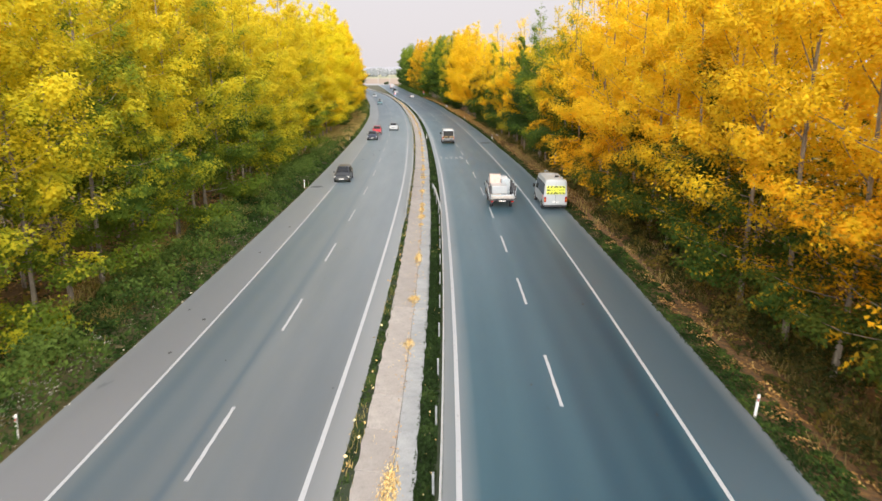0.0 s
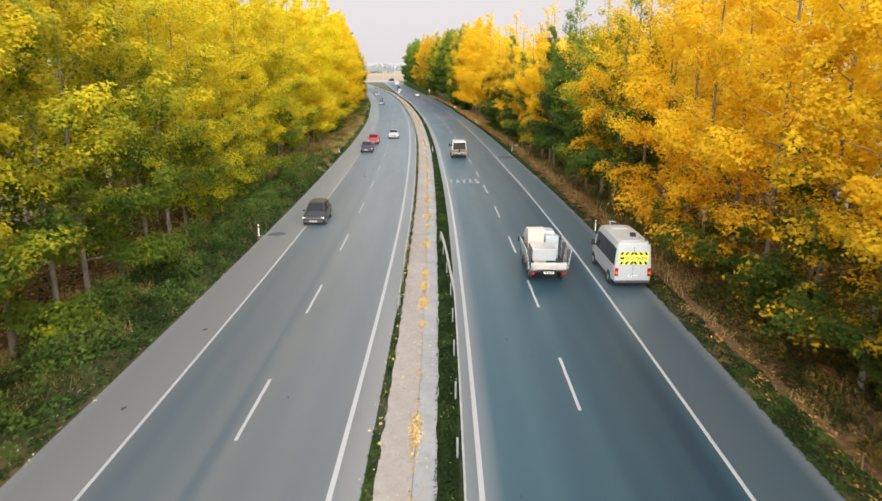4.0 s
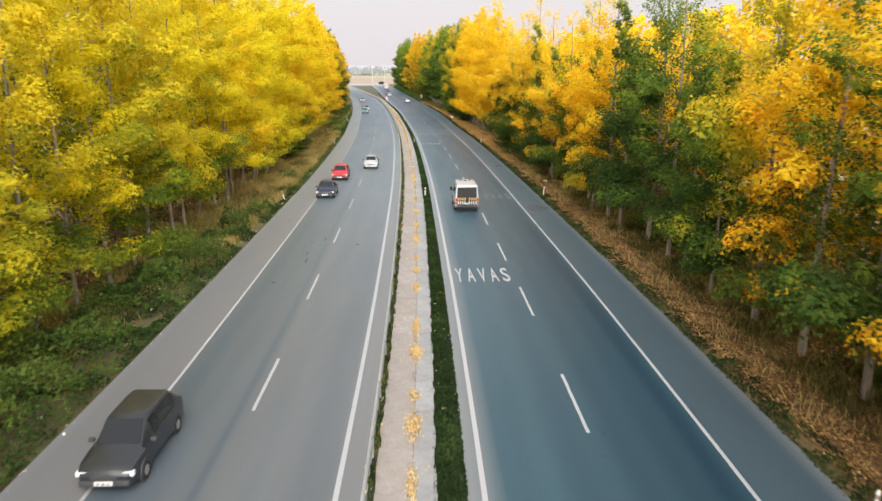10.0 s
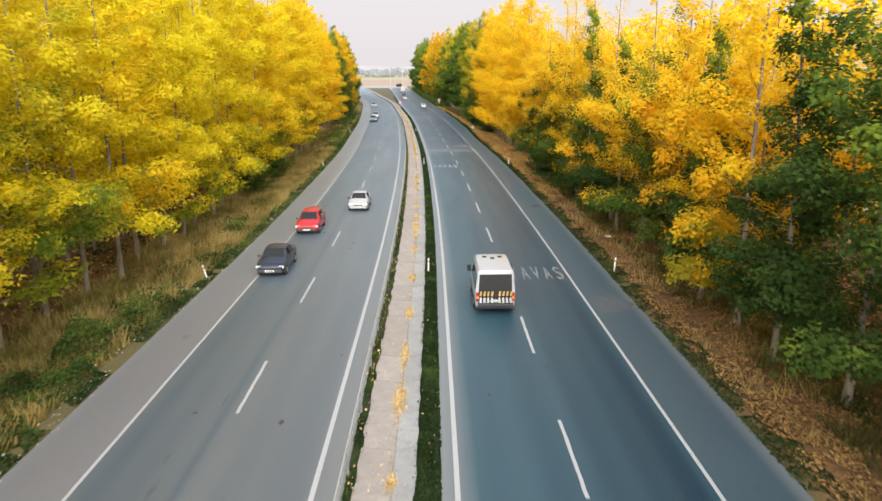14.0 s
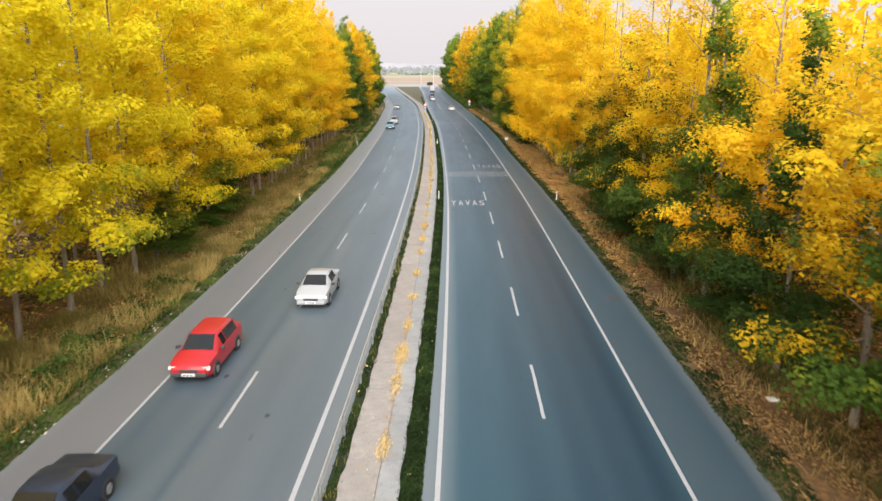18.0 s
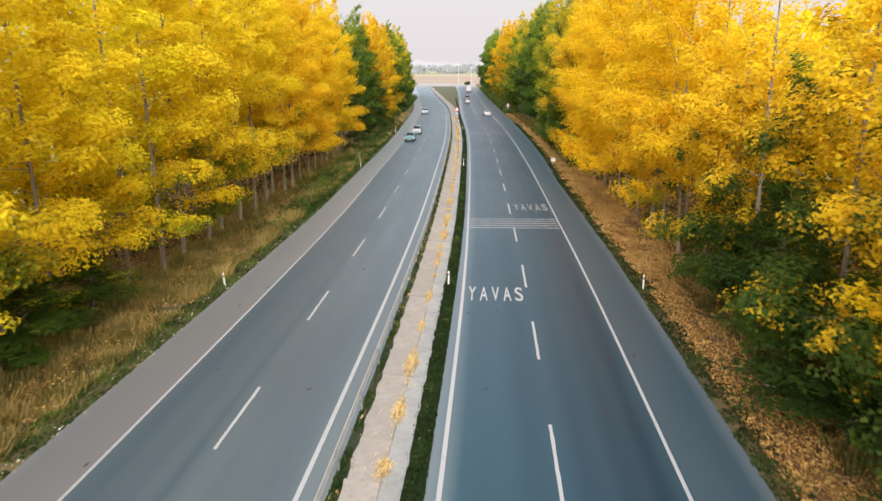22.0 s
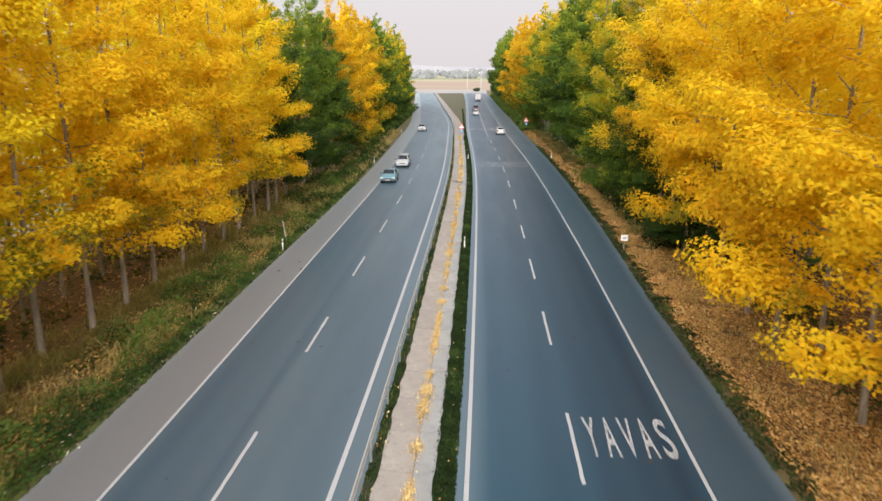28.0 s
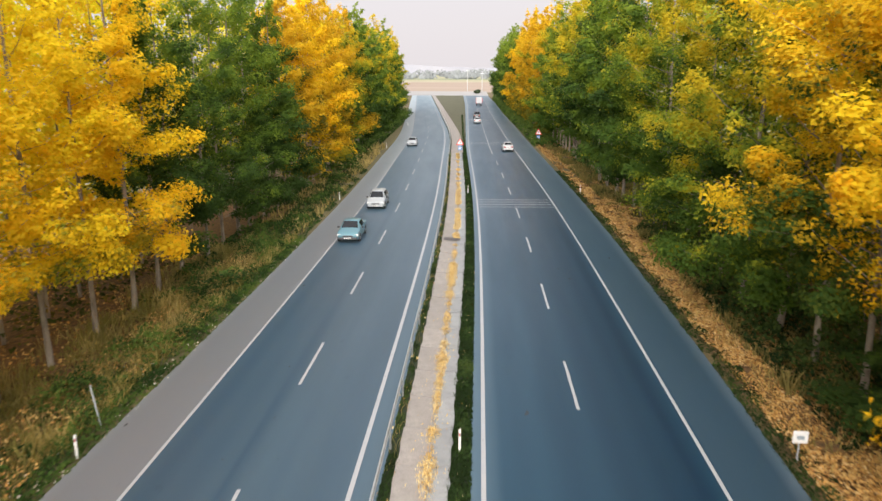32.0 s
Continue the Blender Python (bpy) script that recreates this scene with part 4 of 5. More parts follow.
def shell(stations, mat_, root, name="body"):
    bm = bmesh.new()
    rings = [[bm.verts.new(p) for p in section(s)] for s in stations]
    n = len(rings[0])
    for a, b in zip(rings, rings[1:]):
        for i in range(n):
            bm.faces.new((a[i], a[(i + 1) % n], b[(i + 1) % n], b[i]))
    bm.faces.new(list(reversed(rings[0])))
    bm.faces.new(rings[-1])
    ob = part(name, bm, mat_, root, smooth=True)
    ob.data.set_sharp_from_angle(angle=radians(32))
    return ob


def mixst(a, b, t):
    return tuple(x + (y - x) * t for x, y in zip(a, b))


def pane(name, corners, mat_, root, proud=0.008, label=""):
    """A thin panel just proud of the four given corners."""
    c = [Vector(p) for p in corners]
    nrm = (c[2] - c[0]).cross(c[3] - c[1]).normalized()
    mid = sum(c, Vector()) / 4
    if nrm.dot(mid - Vector((0, mid.y * 0.55, 0.9))) < 0:
        nrm = -nrm
    bm = bmesh.new()
    a = [bm.verts.new(p - nrm * 0.02) for p in c]
    b = [bm.verts.new(p + nrm * proud) for p in c]
    bm.faces.new(a)
    bm.faces.new(b)
    for i in range(4):
        j = (i + 1) % 4
        bm.faces.new((a[i], a[j], b[j], b[i]))
    return part(name, bm, mat_, root, label)


def side_glass(root, s0, s1, t0, t1, lo=0.10, hi=0.86, name="side_window"):
    """Windows on both flanks between two stations."""
    for sg in (1, -1):
        cs = []
        for t, k in ((t0, lo), (t1, lo), (t1, hi), (t0, hi)):
            st = mixst(s0, s1, t)
            x = st[3] + (st[5] - st[3]) * k * 0.92
            cs.append((sg * x, st[0], st[4] + (st[6] - st[4]) * k * 0.98))
        pane(name, cs, GLASS, root, 0.012)


def end_glass(root, s0, s1, name, inset=0.1):
    a, b = mixst(s0, s1, 0.08), mixst(s0, s1, 0.94)
    cs = [(a[5] * (1 - inset), a[0], a[6] + 0.012), (-a[5] * (1 - inset), a[0], a[6] + 0.012), (-b[5] * (1 - inset), b[0], b[6] + 0.012), (b[5] * (1 - inset), b[0], b[6] + 0.012)]
    pane(name, cs, GLASS, root, 0.012)


def wheel(root, x, y, r, w_):
    bm = bmesh.new()
    sg = 1 if x > 0 else -1
    vs = rod(bm, (x - sg * w_, y, r), (x, y, r), r, r, 20)
    es = [e for e in bm.edges if len(e.link_faces) == 2 and any(len(f.verts) > 4 for f in e.link_faces)]
    bmesh.ops.bevel(bm, geom=es, offset=0.03, segments=2, affect="EDGES")
    wh = part("wheel", bm, BLACK, root, "black tyre")
    bm = bmesh.new()
    rod(bm, (x - sg * 0.12, y, r + 0.02), (x - sg * 0.012, y, r + 0.02), r * 1.17, r * 1.17, 18)
    part("wheel_arch", bm, DARK_GREY, root, "dark wheel arch")
    bm = bmesh.new()
    rod(bm, (x - sg * 0.02, y, r), (x + sg * 0.012, y, r), r * 0.62, r * 0.5, 16)
    part("rim", bm, RIM, wh, "grey wheel rim")


def block(name, root, x0, y0, z0, x1, y1, z1, mat_, bevel=0.02, label=""):
    bm = bmesh.new()
    box(bm, x0, y0, z0, x1, y1, z1, bevel)
    return part(name, bm, mat_, root, label)


def plate_bars(root, y, z, sgn):
    pl = block("number_plate", root, -0.26, y - 0.01, z - 0.06, 0.26, y + 0.01, z + 0.06, SIGN_WHITE, 0.005)
    for k in range(3):
        block("bar", pl, -0.20 + 0.145 * k, y + sgn * 0.011 - 0.003, z - 0.025, -0.09 + 0.145 * k, y + sgn * 0.011 + 0.003, z + 0.025, SIGN_BLACK, 0.0)


def saloon(lat, y, back, paint_mat_, label, category="car", roof=0.0, boot=True, s=1.0):
    root = tagged(new("car"), label, category, "cars on the road")
    R = 1.42 + roof
    rear = [(-2.15, .70, .38, .72, .76, .62, .80), (-2.08, .78, .27, .80, .92, .68, .95)]
    if boot:
        cab = [(-1.50, .82, .22, .83, .96, .68, 1.00), (-1.28, .83, .22, .84, .95, .66, 1.03), (-0.72, .84, .22, .84, .94, .57, R - 0.04)]
    else:
        cab = [(-2.02, .82, .22, .83, .97, .68, 1.05), (-1.95, .83, .22, .84, .96, .66, 1.08), (-1.45, .84, .22, .84, .95, .59, R - 0.04)]
    fr = [(0.0, .84, .22, .84, .92, .58, R), (0.42, .84, .22, .84, .90, .56, R - 0.03), (1.18, .83, .22, .83, .88, .68, .95), (1.85, .81, .22, .80, .82, .62, .86), (2.12, .74, .26, .75, .72, .55, .74), (2.22, .64, .34, .65, .60, .46, .61)]
    S = rear + cab + fr
    shell(S, paint_mat_, root)
    i = len(rear) + 1
    end_glass(root, S[i], S[i + 1], "rear_window", 0.1)
    end_glass(root, fr[2], fr[1], "windscreen", 0.06)
    side_glass(root, cab[2], fr[0], 0.04, 0.94)
    side_glass(root, fr[0], fr[1], 0.06, 1.0)
    for x in (0.872, -0.872):
        wheel(root, x, 1.38, 0.30, 0.2)
        wheel(root, x, -1.32, 0.30, 0.2)
    for sg in (1, -1):
        block("headlight", root, sg * 0.66 - 0.17, 2.02, 0.56, sg * 0.66 + 0.17 if sg > 0 else -0.66 + 0.17, 2.16, 0.71, LAMP_CLEAR, 0.03, "clear headlight")
        block("tail_light", root, sg * 0.60 - 0.16, -2.16, 0.70, sg * 0.60 + 0.16, -2.05, 0.88, LAMP_RED, 0.02, "red tail light")
        block("mirror", root, sg * 0.93 - 0.09, 0.72, 0.92, sg * 0.93 + 0.09, 0.86, 1.04, DARK_GREY, 0.03, "black door mirror")
    block("front_bumper", root, -0.72, 2.08, 0.30, 0.72, 2.27, 0.48, DARK_GREY if paint_mat_ is not P_WHITE else P_WHITE, 0.05)
    block("rear_bumper", root, -0.76, -2.24, 0.32, 0.76, -2.06, 0.55, paint_mat_, 0.05)
    block("grille", root, -0.38, 2.15, 0.50, 0.38, 2.24, 0.62, DARK_GREY, 0.02, "dark grille")
    plate_bars(root, 2.285, 0.42, 1)
    plate_bars(root, -2.255, 0.62, -1)
    root.matrix_world = turned(lat, y, 0.0, math.pi if back else 0.0) @ Matrix.Diagonal((s, s, s, 1))
    return root


def van_body(root, L, H, paint_mat_, rear_glass=True):
    h = L / 2
    S = [(-h, .92, .50, .98, 1.20, .86, H - 0.14), (-h + 0.06, .97, .38, 1.0, 1.28, .89, H - 0.03), (-h + 0.8, .98, .36, 1.0, 1.3, .88, H), (0.3, .98, .36, 1.0, 1.3, .87, H), (h - 1.75, .98, .36, 1.0, 1.3, .85, H - 0.03),
         (h - 1.45, .98, .36, .99, 1.28, .82, H - 0.14), (h - 0.62, .96, .36, .96, 1.2, .78, 1.34), (h - 0.12, .88, .40, .88, 0.98, .70, 1.05), (h, .74, .46, .76, .80, .58, .82)]
    shell(S, paint_mat_, root)
    end_glass(root, S[6], S[5], "windscreen", 0.06)
    for a, b, t0, t1 in ((1, 2, 0.10, 0.99), (2, 3, 0.006, 0.494), (2, 3, 0.506, 0.994), (3, 4, 0.01, 0.99), (4, 5, 0.05, 0.95), (5, 6, 0.05, 0.60)):
        side_glass(root, S[a], S[b], t0, t1, 0.02, 0.76)
    for x in (1.022, -1.022):
        wheel(root, x, h - 1.02, 0.35, 0.24)
        wheel(root, x, -h + 1.25, 0.35, 0.22)
    for sg in (1, -1):
        block("tail_light", root, sg * 0.88 - 0.09, -h - 0.02, 0.74, sg * 0.88 + 0.09, -h + 0.06, 1.20, LAMP_RED, 0.015, "red tail light")
        block("indicator", root, sg * 0.89 - 0.06, -h - 0.03, 0.88, sg * 0.89 + 0.06, -h - 0.012, 1.0, LAMP_AMBER, 0.006, "amber indicator")
        block("headlight", root, sg * 0.68 - 0.15, h - 0.14, 0.82, sg * 0.68 + 0.15, h + 0.02, 1.0, LAMP_CLEAR, 0.03)
        block("mirror", root, sg * 1.13 - 0.10, h - 1.35, 1.28, sg * 1.13 + 0.10, h - 1.2, 1.62, BLACK, 0.03, "black door mirror")
    block("rear_bumper", root, -0.95, -h - 0.08, 0.36, 0.95, -h + 0.05, 0.50, DARK_GREY, 0.03, "dark rear bumper")
    plate_bars(root, -h - 0.03, 0.76, -1)
    return h


# the school minibus, parked on the hard shoulder
bus = tagged(new("minibus"), "white school minibus with a yellow chevron board, parked on the shoulder", "minibus")
h = van_body(bus, 6.1, 2.62, P_BUS)
block("door_seam", bus, -0.008, -h - 0.012, 0.62, 0.008, -h + 0.02, 2.4, DARK_GREY, 0.0)
board = block("chevron_board", bus, -0.80, -h - 0.028, 1.40, 0.80, -h - 0.012, 2.12, YELLOW, 0.004, "yellow warning board")
for row in (1.94, 1.42):
    for k in range(6):
        x = -0.70 + 0.28 * k
        lean = 0.10 if x < 0 else -0.10
        bm = bmesh.new()
        prism(bm, [(x - 0.06, row), (x + 0.07, row), (x + 0.07 + lean, row + 0.16), (x - 0.06 + lean, row + 0.16)], -h - 0.033, -h - 0.029)
        part("stripe", bm, SIGN_BLACK, board)
cu = bpy.data.curves.new("writing", "FONT")
cu.body, cu.size, cu.align_x, cu.extrude = "OKUL TAŞITI", 0.20, "CENTER", 0.002
tmp = new("writing", cu)
dg = bpy.context.evaluated_depsgraph_get()
dg.update()
me = bpy.data.meshes.new_from_object(tmp.evaluated_get(dg))
bpy.data.objects.remove(tmp)
me.materials.clear()
me.materials.append(SIGN_BLACK)
share("writing", me, board, Matrix.Translation((0.12, -h - 0.034, 1.69)) @ Matrix.Rotation(radians(90), 4, "X"))
block("bar", board, -0.74, -h - 0.034, 1.70, -0.52, -h - 0.029, 1.82, SIGN_BLACK, 0.0)
block("roof_hatch", bus, -0.42, 0.1, 2.63, 0.42, 0.9, 2.68, P_BUS, 0.02)
block("roof_panel", bus, -0.62, -2.7, 2.62, 0.62, -0.6, 2.66, P_BUS, 0.02)
for k in range(3):
    block("roof_vent", bus, 0.08 + 0.07 * k, -1.85 + 0.30 * k, 2.66, 0.40 + 0.07 * k, -1.70 + 0.30 * k, 2.73, BLACK, 0.015, "black roof vent")
bm = bmesh.new()
rod(bm, (-0.2, 1.65, 2.55), (-0.2, 1.65, 2.74), 0.03)
rod(bm, (-0.30, 1.65, 2.70), (-0.10, 1.66, 2.77), 0.03)
rod(bm, (-0.10, 1.66, 2.77), (0.10, 1.62, 2.70), 0.03)
part("aerial", bm, P_WHITE, bus, "white roof aerial")
block("sticker", bus, -1.012, -2.72, 1.0, -1.0, -2.35, 1.25, plain("sticker_pink", (0.75, 0.35, 0.40), 0.5), 0.0, "pink sticker")
bus.matrix_world = turned(10.98, 72.7, 0.0) @ Matrix.Diagonal((1.01, 1.01, 1.01, 1))

STRIPE_TAN = plain("stripe_tan", (0.42, 0.27, 0.10), 0.6)
# white van with a loaded rack on its back
van = tagged(new("van"), "white van with dark rear glass and a rack of white canisters", "van", "cars on the road")
h = van_body(van, 4.9, 2.35, P_WHITE)
# flat black panel stands in for the unlit inside behind the tailgate
pane("rear_opening", [(-0.86, -h - 0.02, 0.60), (0.86, -h - 0.02, 0.60), (0.80, -h + 0.0, 2.14), (-0.80, -h + 0.0, 2.14)], BLACK, van, 0.012, "black panel in place of the dark open inside")
block("rack", van, -0.88, -h - 0.42, 0.62, 0.88, -h - 0.04, 0.70, DARK_GREY, 0.01, "dark carrier rack")
for k in range(9):
    x = -0.76 + 0.19 * k
    if k == 4:
        continue
    bm = bmesh.new()
    rod(bm, (x, -h - 0.26, 0.74), (x * 0.97, -h - 0.20, 0.96), 0.065, 0.06, 10)
    rod(bm, (x * 0.97, -h - 0.20, 0.96), (x * 0.97, -h - 0.19, 1.00), 0.06, 0.02, 10)
    part("canister", bm, P_WHITE, van, "white canister")
    # leaning tan bars stand in for the orange chevron strip
    bm = bmesh.new()
    rod(bm, (x, -h - 0.14, 1.06), (x + 0.05, -h - 0.11, 1.28), 0.06, 0.055, 10)
    part("canister", bm, STRIPE_TAN, van, "tan bar standing in for a chevron stripe")
for k in range(3):
    block("roof_vent", van, -0.5 + 0.4 * k, -0.1 - 0.3 * (k % 2), 2.35, -0.28 + 0.4 * k, 0.1 - 0.3 * (k % 2), 2.41, BLACK, 0.015)
van.matrix_world = turned(4.36, 127.5, 0.0)

# small open lorry carrying household goods
P_BED = plain("bed_paint", (0.40, 0.45, 0.48), 0.5, 0.0, 0.2)
NAVY_BOX = plain("crate_blue", (0.03, 0.05, 0.09), 0.6)
CARTON = plain("carton", (0.42, 0.30, 0.20), 0.8, 0.0, 0.25)
lorry = tagged(new("pickup"), "white open pickup loaded with a fridge and boxes", "pickup", "cars on the road")
shell([(0.75, .82, .45, .86, 1.2, .76, 1.85), (0.85, .84, .42, .88, 1.2, .78, 1.98), (1.5, .84, .42, .88, 1.2, .76, 2.02), (1.95, .84, .42, .87, 1.15, .70, 1.35), (2.45, .80, .42, .82, .95, .62, 1.05), (2.55, .70, .5, .72, .75, .5, .78)], P_WHITE, lorry, "cab")
pane("rear_window", [(-0.6, 0.74, 1.35), (0.6, 0.74, 1.35), (0.55, 0.76, 1.78), (-0.55, 0.76, 1.78)], GLASS, lorry, 0.012)
block("bed", lorry, -1.0, -2.35, 0.62, 1.0, 0.66, 0.76, DARK_GREY, 0.02, "dark worn bed floor")
for sg in (1, -1):
    for k in range(5):
        block("side_board", lorry, sg * (0.98 + 0.035 * k) - 0.02, -2.3, 0.78 + 0.20 * k, sg * (0.98 + 0.035 * k) + 0.02, 0.6, 0.955 + 0.20 * k, P_BED, 0.01)
    for k in range(3):
        block("stake", lorry, sg * 1.0 - 0.10, -2.25 + 1.38 * k, 0.7, sg * 1.0 + 0.10, -2.19 + 1.38 * k, 1.77, DARK_GREY, 0.01, "dark stake")
    block("tail_light", lorry, sg * 0.78 - 0.10, -2.40, 0.50, sg * 0.78 + 0.10, -2.33, 0.62, LAMP_RED, 0.01)
    block("mirror", lorry, sg * 1.0 - 0.09, 1.75, 1.2, sg * 1.0 + 0.09, 1.85, 1.45, BLACK, 0.02)
block("tailgate", lorry, -0.90, -2.42, 0.76, 0.90, -2.37, 1.12, P_BED, 0.01)
for x in (0.86, -0.86):
    wheel(lorry, x, 1.7, 0.34, 0.2)
    wheel(lorry, x, -1.35, 0.34, 0.2)
plate_bars(lorry, -2.44, 0.62, -1)
LORRY_AT = turned(6.65, 73.2, 0.0) @ Matrix.Diagonal((1.12, 1.12, 1.12, 1))
lorry.matrix_world = LORRY_AT
for nm, lab, cat, x0, y0, z0, x1, y1, z1, mt in (("cupboard", "pale pink cupboard standing on the pickup bed", "cupboard", -0.82, -0.30, 0.76, 0.05, 0.35, 2.35, plain("cupboard_pink", (0.62, 0.48, 0.42), 0.6)),
                                                 ("fridge", "white fridge lying on the pickup bed", "fridge", -0.78, -1.95, 1.10, 0.42, -0.45, 1.72, P_WHITE), ("box", "brown cardboard box on the pickup bed", "box", -0.7, -1.92, 0.76, -0.05, -1.3, 1.10, CARTON),
                                                 ("box", "dark blue crate under the lying fridge", "box", 0.0, -1.9, 0.76, 0.4, -1.2, 1.10, NAVY_BOX), ("box", "pale carton behind the pickup cab", "box", 0.12, -0.2, 0.76, 0.82, 0.35, 1.95, P_BED)):
    bm = bmesh.new()
    box(bm, x0, y0, z0, x1, y1, z1, 0.025)
    tagged(part(nm, bm, mt), lab, cat).matrix_world = LORRY_AT

bm = bmesh.new()
box(bm, -0.86, -2.62, 0.80, 0.84, -2.12, 1.02, 0.06)
bmesh.ops.subdivide_edges(bm, edges=bm.edges[:], cuts=3, use_grid_fill=True)
for v in bm.verts:
    v.co += Vector((noise.noise(v.co * 4), noise.noise(v.co * 5 + Vector((7, 0, 0))), noise.noise(v.co * 4 + Vector((0, 9, 0))))) * 0.10
tagged(part("bundle", bm, plain("bundle_cloth", (0.40, 0.37, 0.34), 0.85), smooth=True), "pale cloth bundle over the pickup tailgate", "bundle").matrix_world = LORRY_AT

# box lorry far ahead
truck = tagged(new("box_lorry"), "small lorry with a white box body and red edges", "lorry", "cars on the road")
block("box_body", truck, -1.15, -3.0, 0.95, 1.15, 1.1, 3.15, P_WHITE, 0.04)
for sg in (1, -1):
    block("edge_trim", truck, sg * 1.13 - 0.05, -3.03, 0.95, sg * 1.13 + 0.05, -2.98, 3.15, SIGN_RED, 0.0, "red edge")
    block("door", truck, 0.55 * sg - 0.50, -3.025, 1.0, 0.55 * sg + 0.50, -2.99, 3.08, P_SILVER, 0.01)
    block("tail_light", truck, sg * 0.9 - 0.14, -3.02, 0.78, sg * 0.9 + 0.14, -2.95, 0.9, LAMP_RED, 0.01)
shell([(1.2, .9, .5, .98, 1.4, .9, 2.3), (2.0, .9, .5, .98, 1.4, .9, 2.35), (2.6, .9, .5, .96, 1.3, .8, 1.5), (2.8, .8, .6, .85, 1.0, .7, 1.05)], P_WHITE, truck, "cab")
block("chassis", truck, -0.5, -2.9, 0.55, 0.5, 2.2, 0.95, BLACK, 0.02)
for x in (0.98, -0.98):
    wheel(truck, x, 1.9, 0.42, 0.25)
    wheel(truck, x, -1.7, 0.42, 0.3)
truck.matrix_world = turned(6.3, 478.0, 0.0)

saloon(-5.2, 153.7, True, P_WHITE, "old white saloon car driving in the middle of its carriageway", boot=True, s=1.0)
saloon(-8.85, 87.4, True, P_DARK, "black estate car with pale headlights", boot=False, roof=0.12)
saloon(-8.6, 134.0, True, P_NAVY, "dark navy saloon car with pale headlights", boot=True)
saloon(-7.9, 275.4, True, P_WHITE, "white hatchback car on worn asphalt", boot=False, roof=0.08)
saloon(-8.3, 145.0, True, P_MAROON, "bright red hatchback car on pale asphalt", boot=False, roof=0.05)
saloon(-8.1, 331.7, True, P_WHITE, "distant white saloon car", boot=True)
saloon(8.2, 323.5, False, P_SILVER, "pale silver saloon car with red tail lights", boot=True)
saloon(-8.3, 262.2, True, P_BLUE, "teal-blue saloon car on the oncoming lanes", boot=True)
saloon(4.5, 404.0, False, P_DARK, "distant dark van-like car on the outgoing lanes", boot=False, roof=0.35, s=1.1)
saloon(4.3, 386.0, False, P_WHITE, "distant white car with red tail lights", boot=True)

# ---- plants of the verges and median ----
def blades(points, height, width, rng, lean=0.35):
    """Upright narrow leaves as arrays."""
    n = len(points)
    az = rng.uniform(0, 2 * np.pi, n)
    sd = np.stack([np.cos(az), np.sin(az), np.zeros(n)], 1) * (width * rng.uniform(0.6, 1.4, n))[:, None]
    hh = height * rng.uniform(0.5, 1.25, n)
    tip = points + np.stack([rng.normal(0, lean, n) * hh, rng.normal(0, lean, n) * hh, hh], 1)
    p = np.stack([points - sd, points + sd, tip + sd * 0.35, tip - sd * 0.35], 1)
    return p.reshape(-1, 3), np.arange(n * 4).reshape(n, 4)


def scatter(n, lat0, lat1, y0, y1, rng, power=1.0):
    t = rng.uniform(0, 1, n) ** power
    la, yy = lat0 + (lat1 - lat0) * t, rng.uniform(y0, y1, n)
    return np.array([at(a, b) for a, b in zip(la, yy)]), la, yy


def lump(p, scale, seed):
    return np.array([noise.noise((a * scale + seed, b * scale, seed * 1.7)) for a, b, _ in p])


def low_z(la):
    a = np.abs(la)
    return np.where(a < 12.2, -0.02, -0.06 - 0.35 * np.clip((a - 13) / 3, 0, 1))


def bushes(name, lat0, lat1, y0, y1, density, top, material, label, seed, leaf=0.075, thresh=-0.15, scale=0.35):
    """Low weeds and brambles: leaves over an uneven mound, thinned where the mound is low."""
    rng = np.random.default_rng(seed)
    n = int(abs(lat1 - lat0) * (y1 - y0) * density)
    p, la, yy = scatter(n, lat0, lat1, y0, y1, rng)
    k = lump(p, scale, seed) + 0.45 * lump(p, scale * 3.3, seed + 3)
    keep = k > thresh
    p, la, k = p[keep], la[keep], k[keep]
    edge = np.clip(np.minimum(np.abs(la - lat0), np.abs(la - lat1)) / 0.8, 0.15, 1)
    hh = top * np.clip((k - thresh) * 1.3, 0.08, 1.2) * edge
    p[:, 2] = low_z(la) + hh * np.sqrt(rng.uniform(0.05, 1, len(p)))
    nor = rng.normal(0, 0.55, (len(p), 3)) + np.array([0, 0, 0.9])
    v, f = leaflets(p, nor, leaf * 0.95, rng)
    return tagged(leaf_ob(name, v, f, material), label, "weeds", kind="stuff")


def grass(name, lat0, lat1, y0, y1, density, h_, w_, material, label, seed, thresh=-0.2, scale=0.5, z=None, lean=0.35):
    rng = np.random.default_rng(seed)
    n = int(abs(lat1 - lat0) * (y1 - y0) * density)
    p, la, yy = scatter(n, lat0, lat1, y0, y1, rng)
    k = lump(p, scale, seed)
    keep = k > thresh
    p, la, k = p[keep], la[keep], k[keep]
    p[:, 2] = low_z(la) if z is None else z
    v, f = blades(p, h_ * np.clip(0.5 + k, 0.3, 1.3), w_, rng, lean)
    return tagged(leaf_ob(name, v, f, material), label, "grass", kind="stuff")


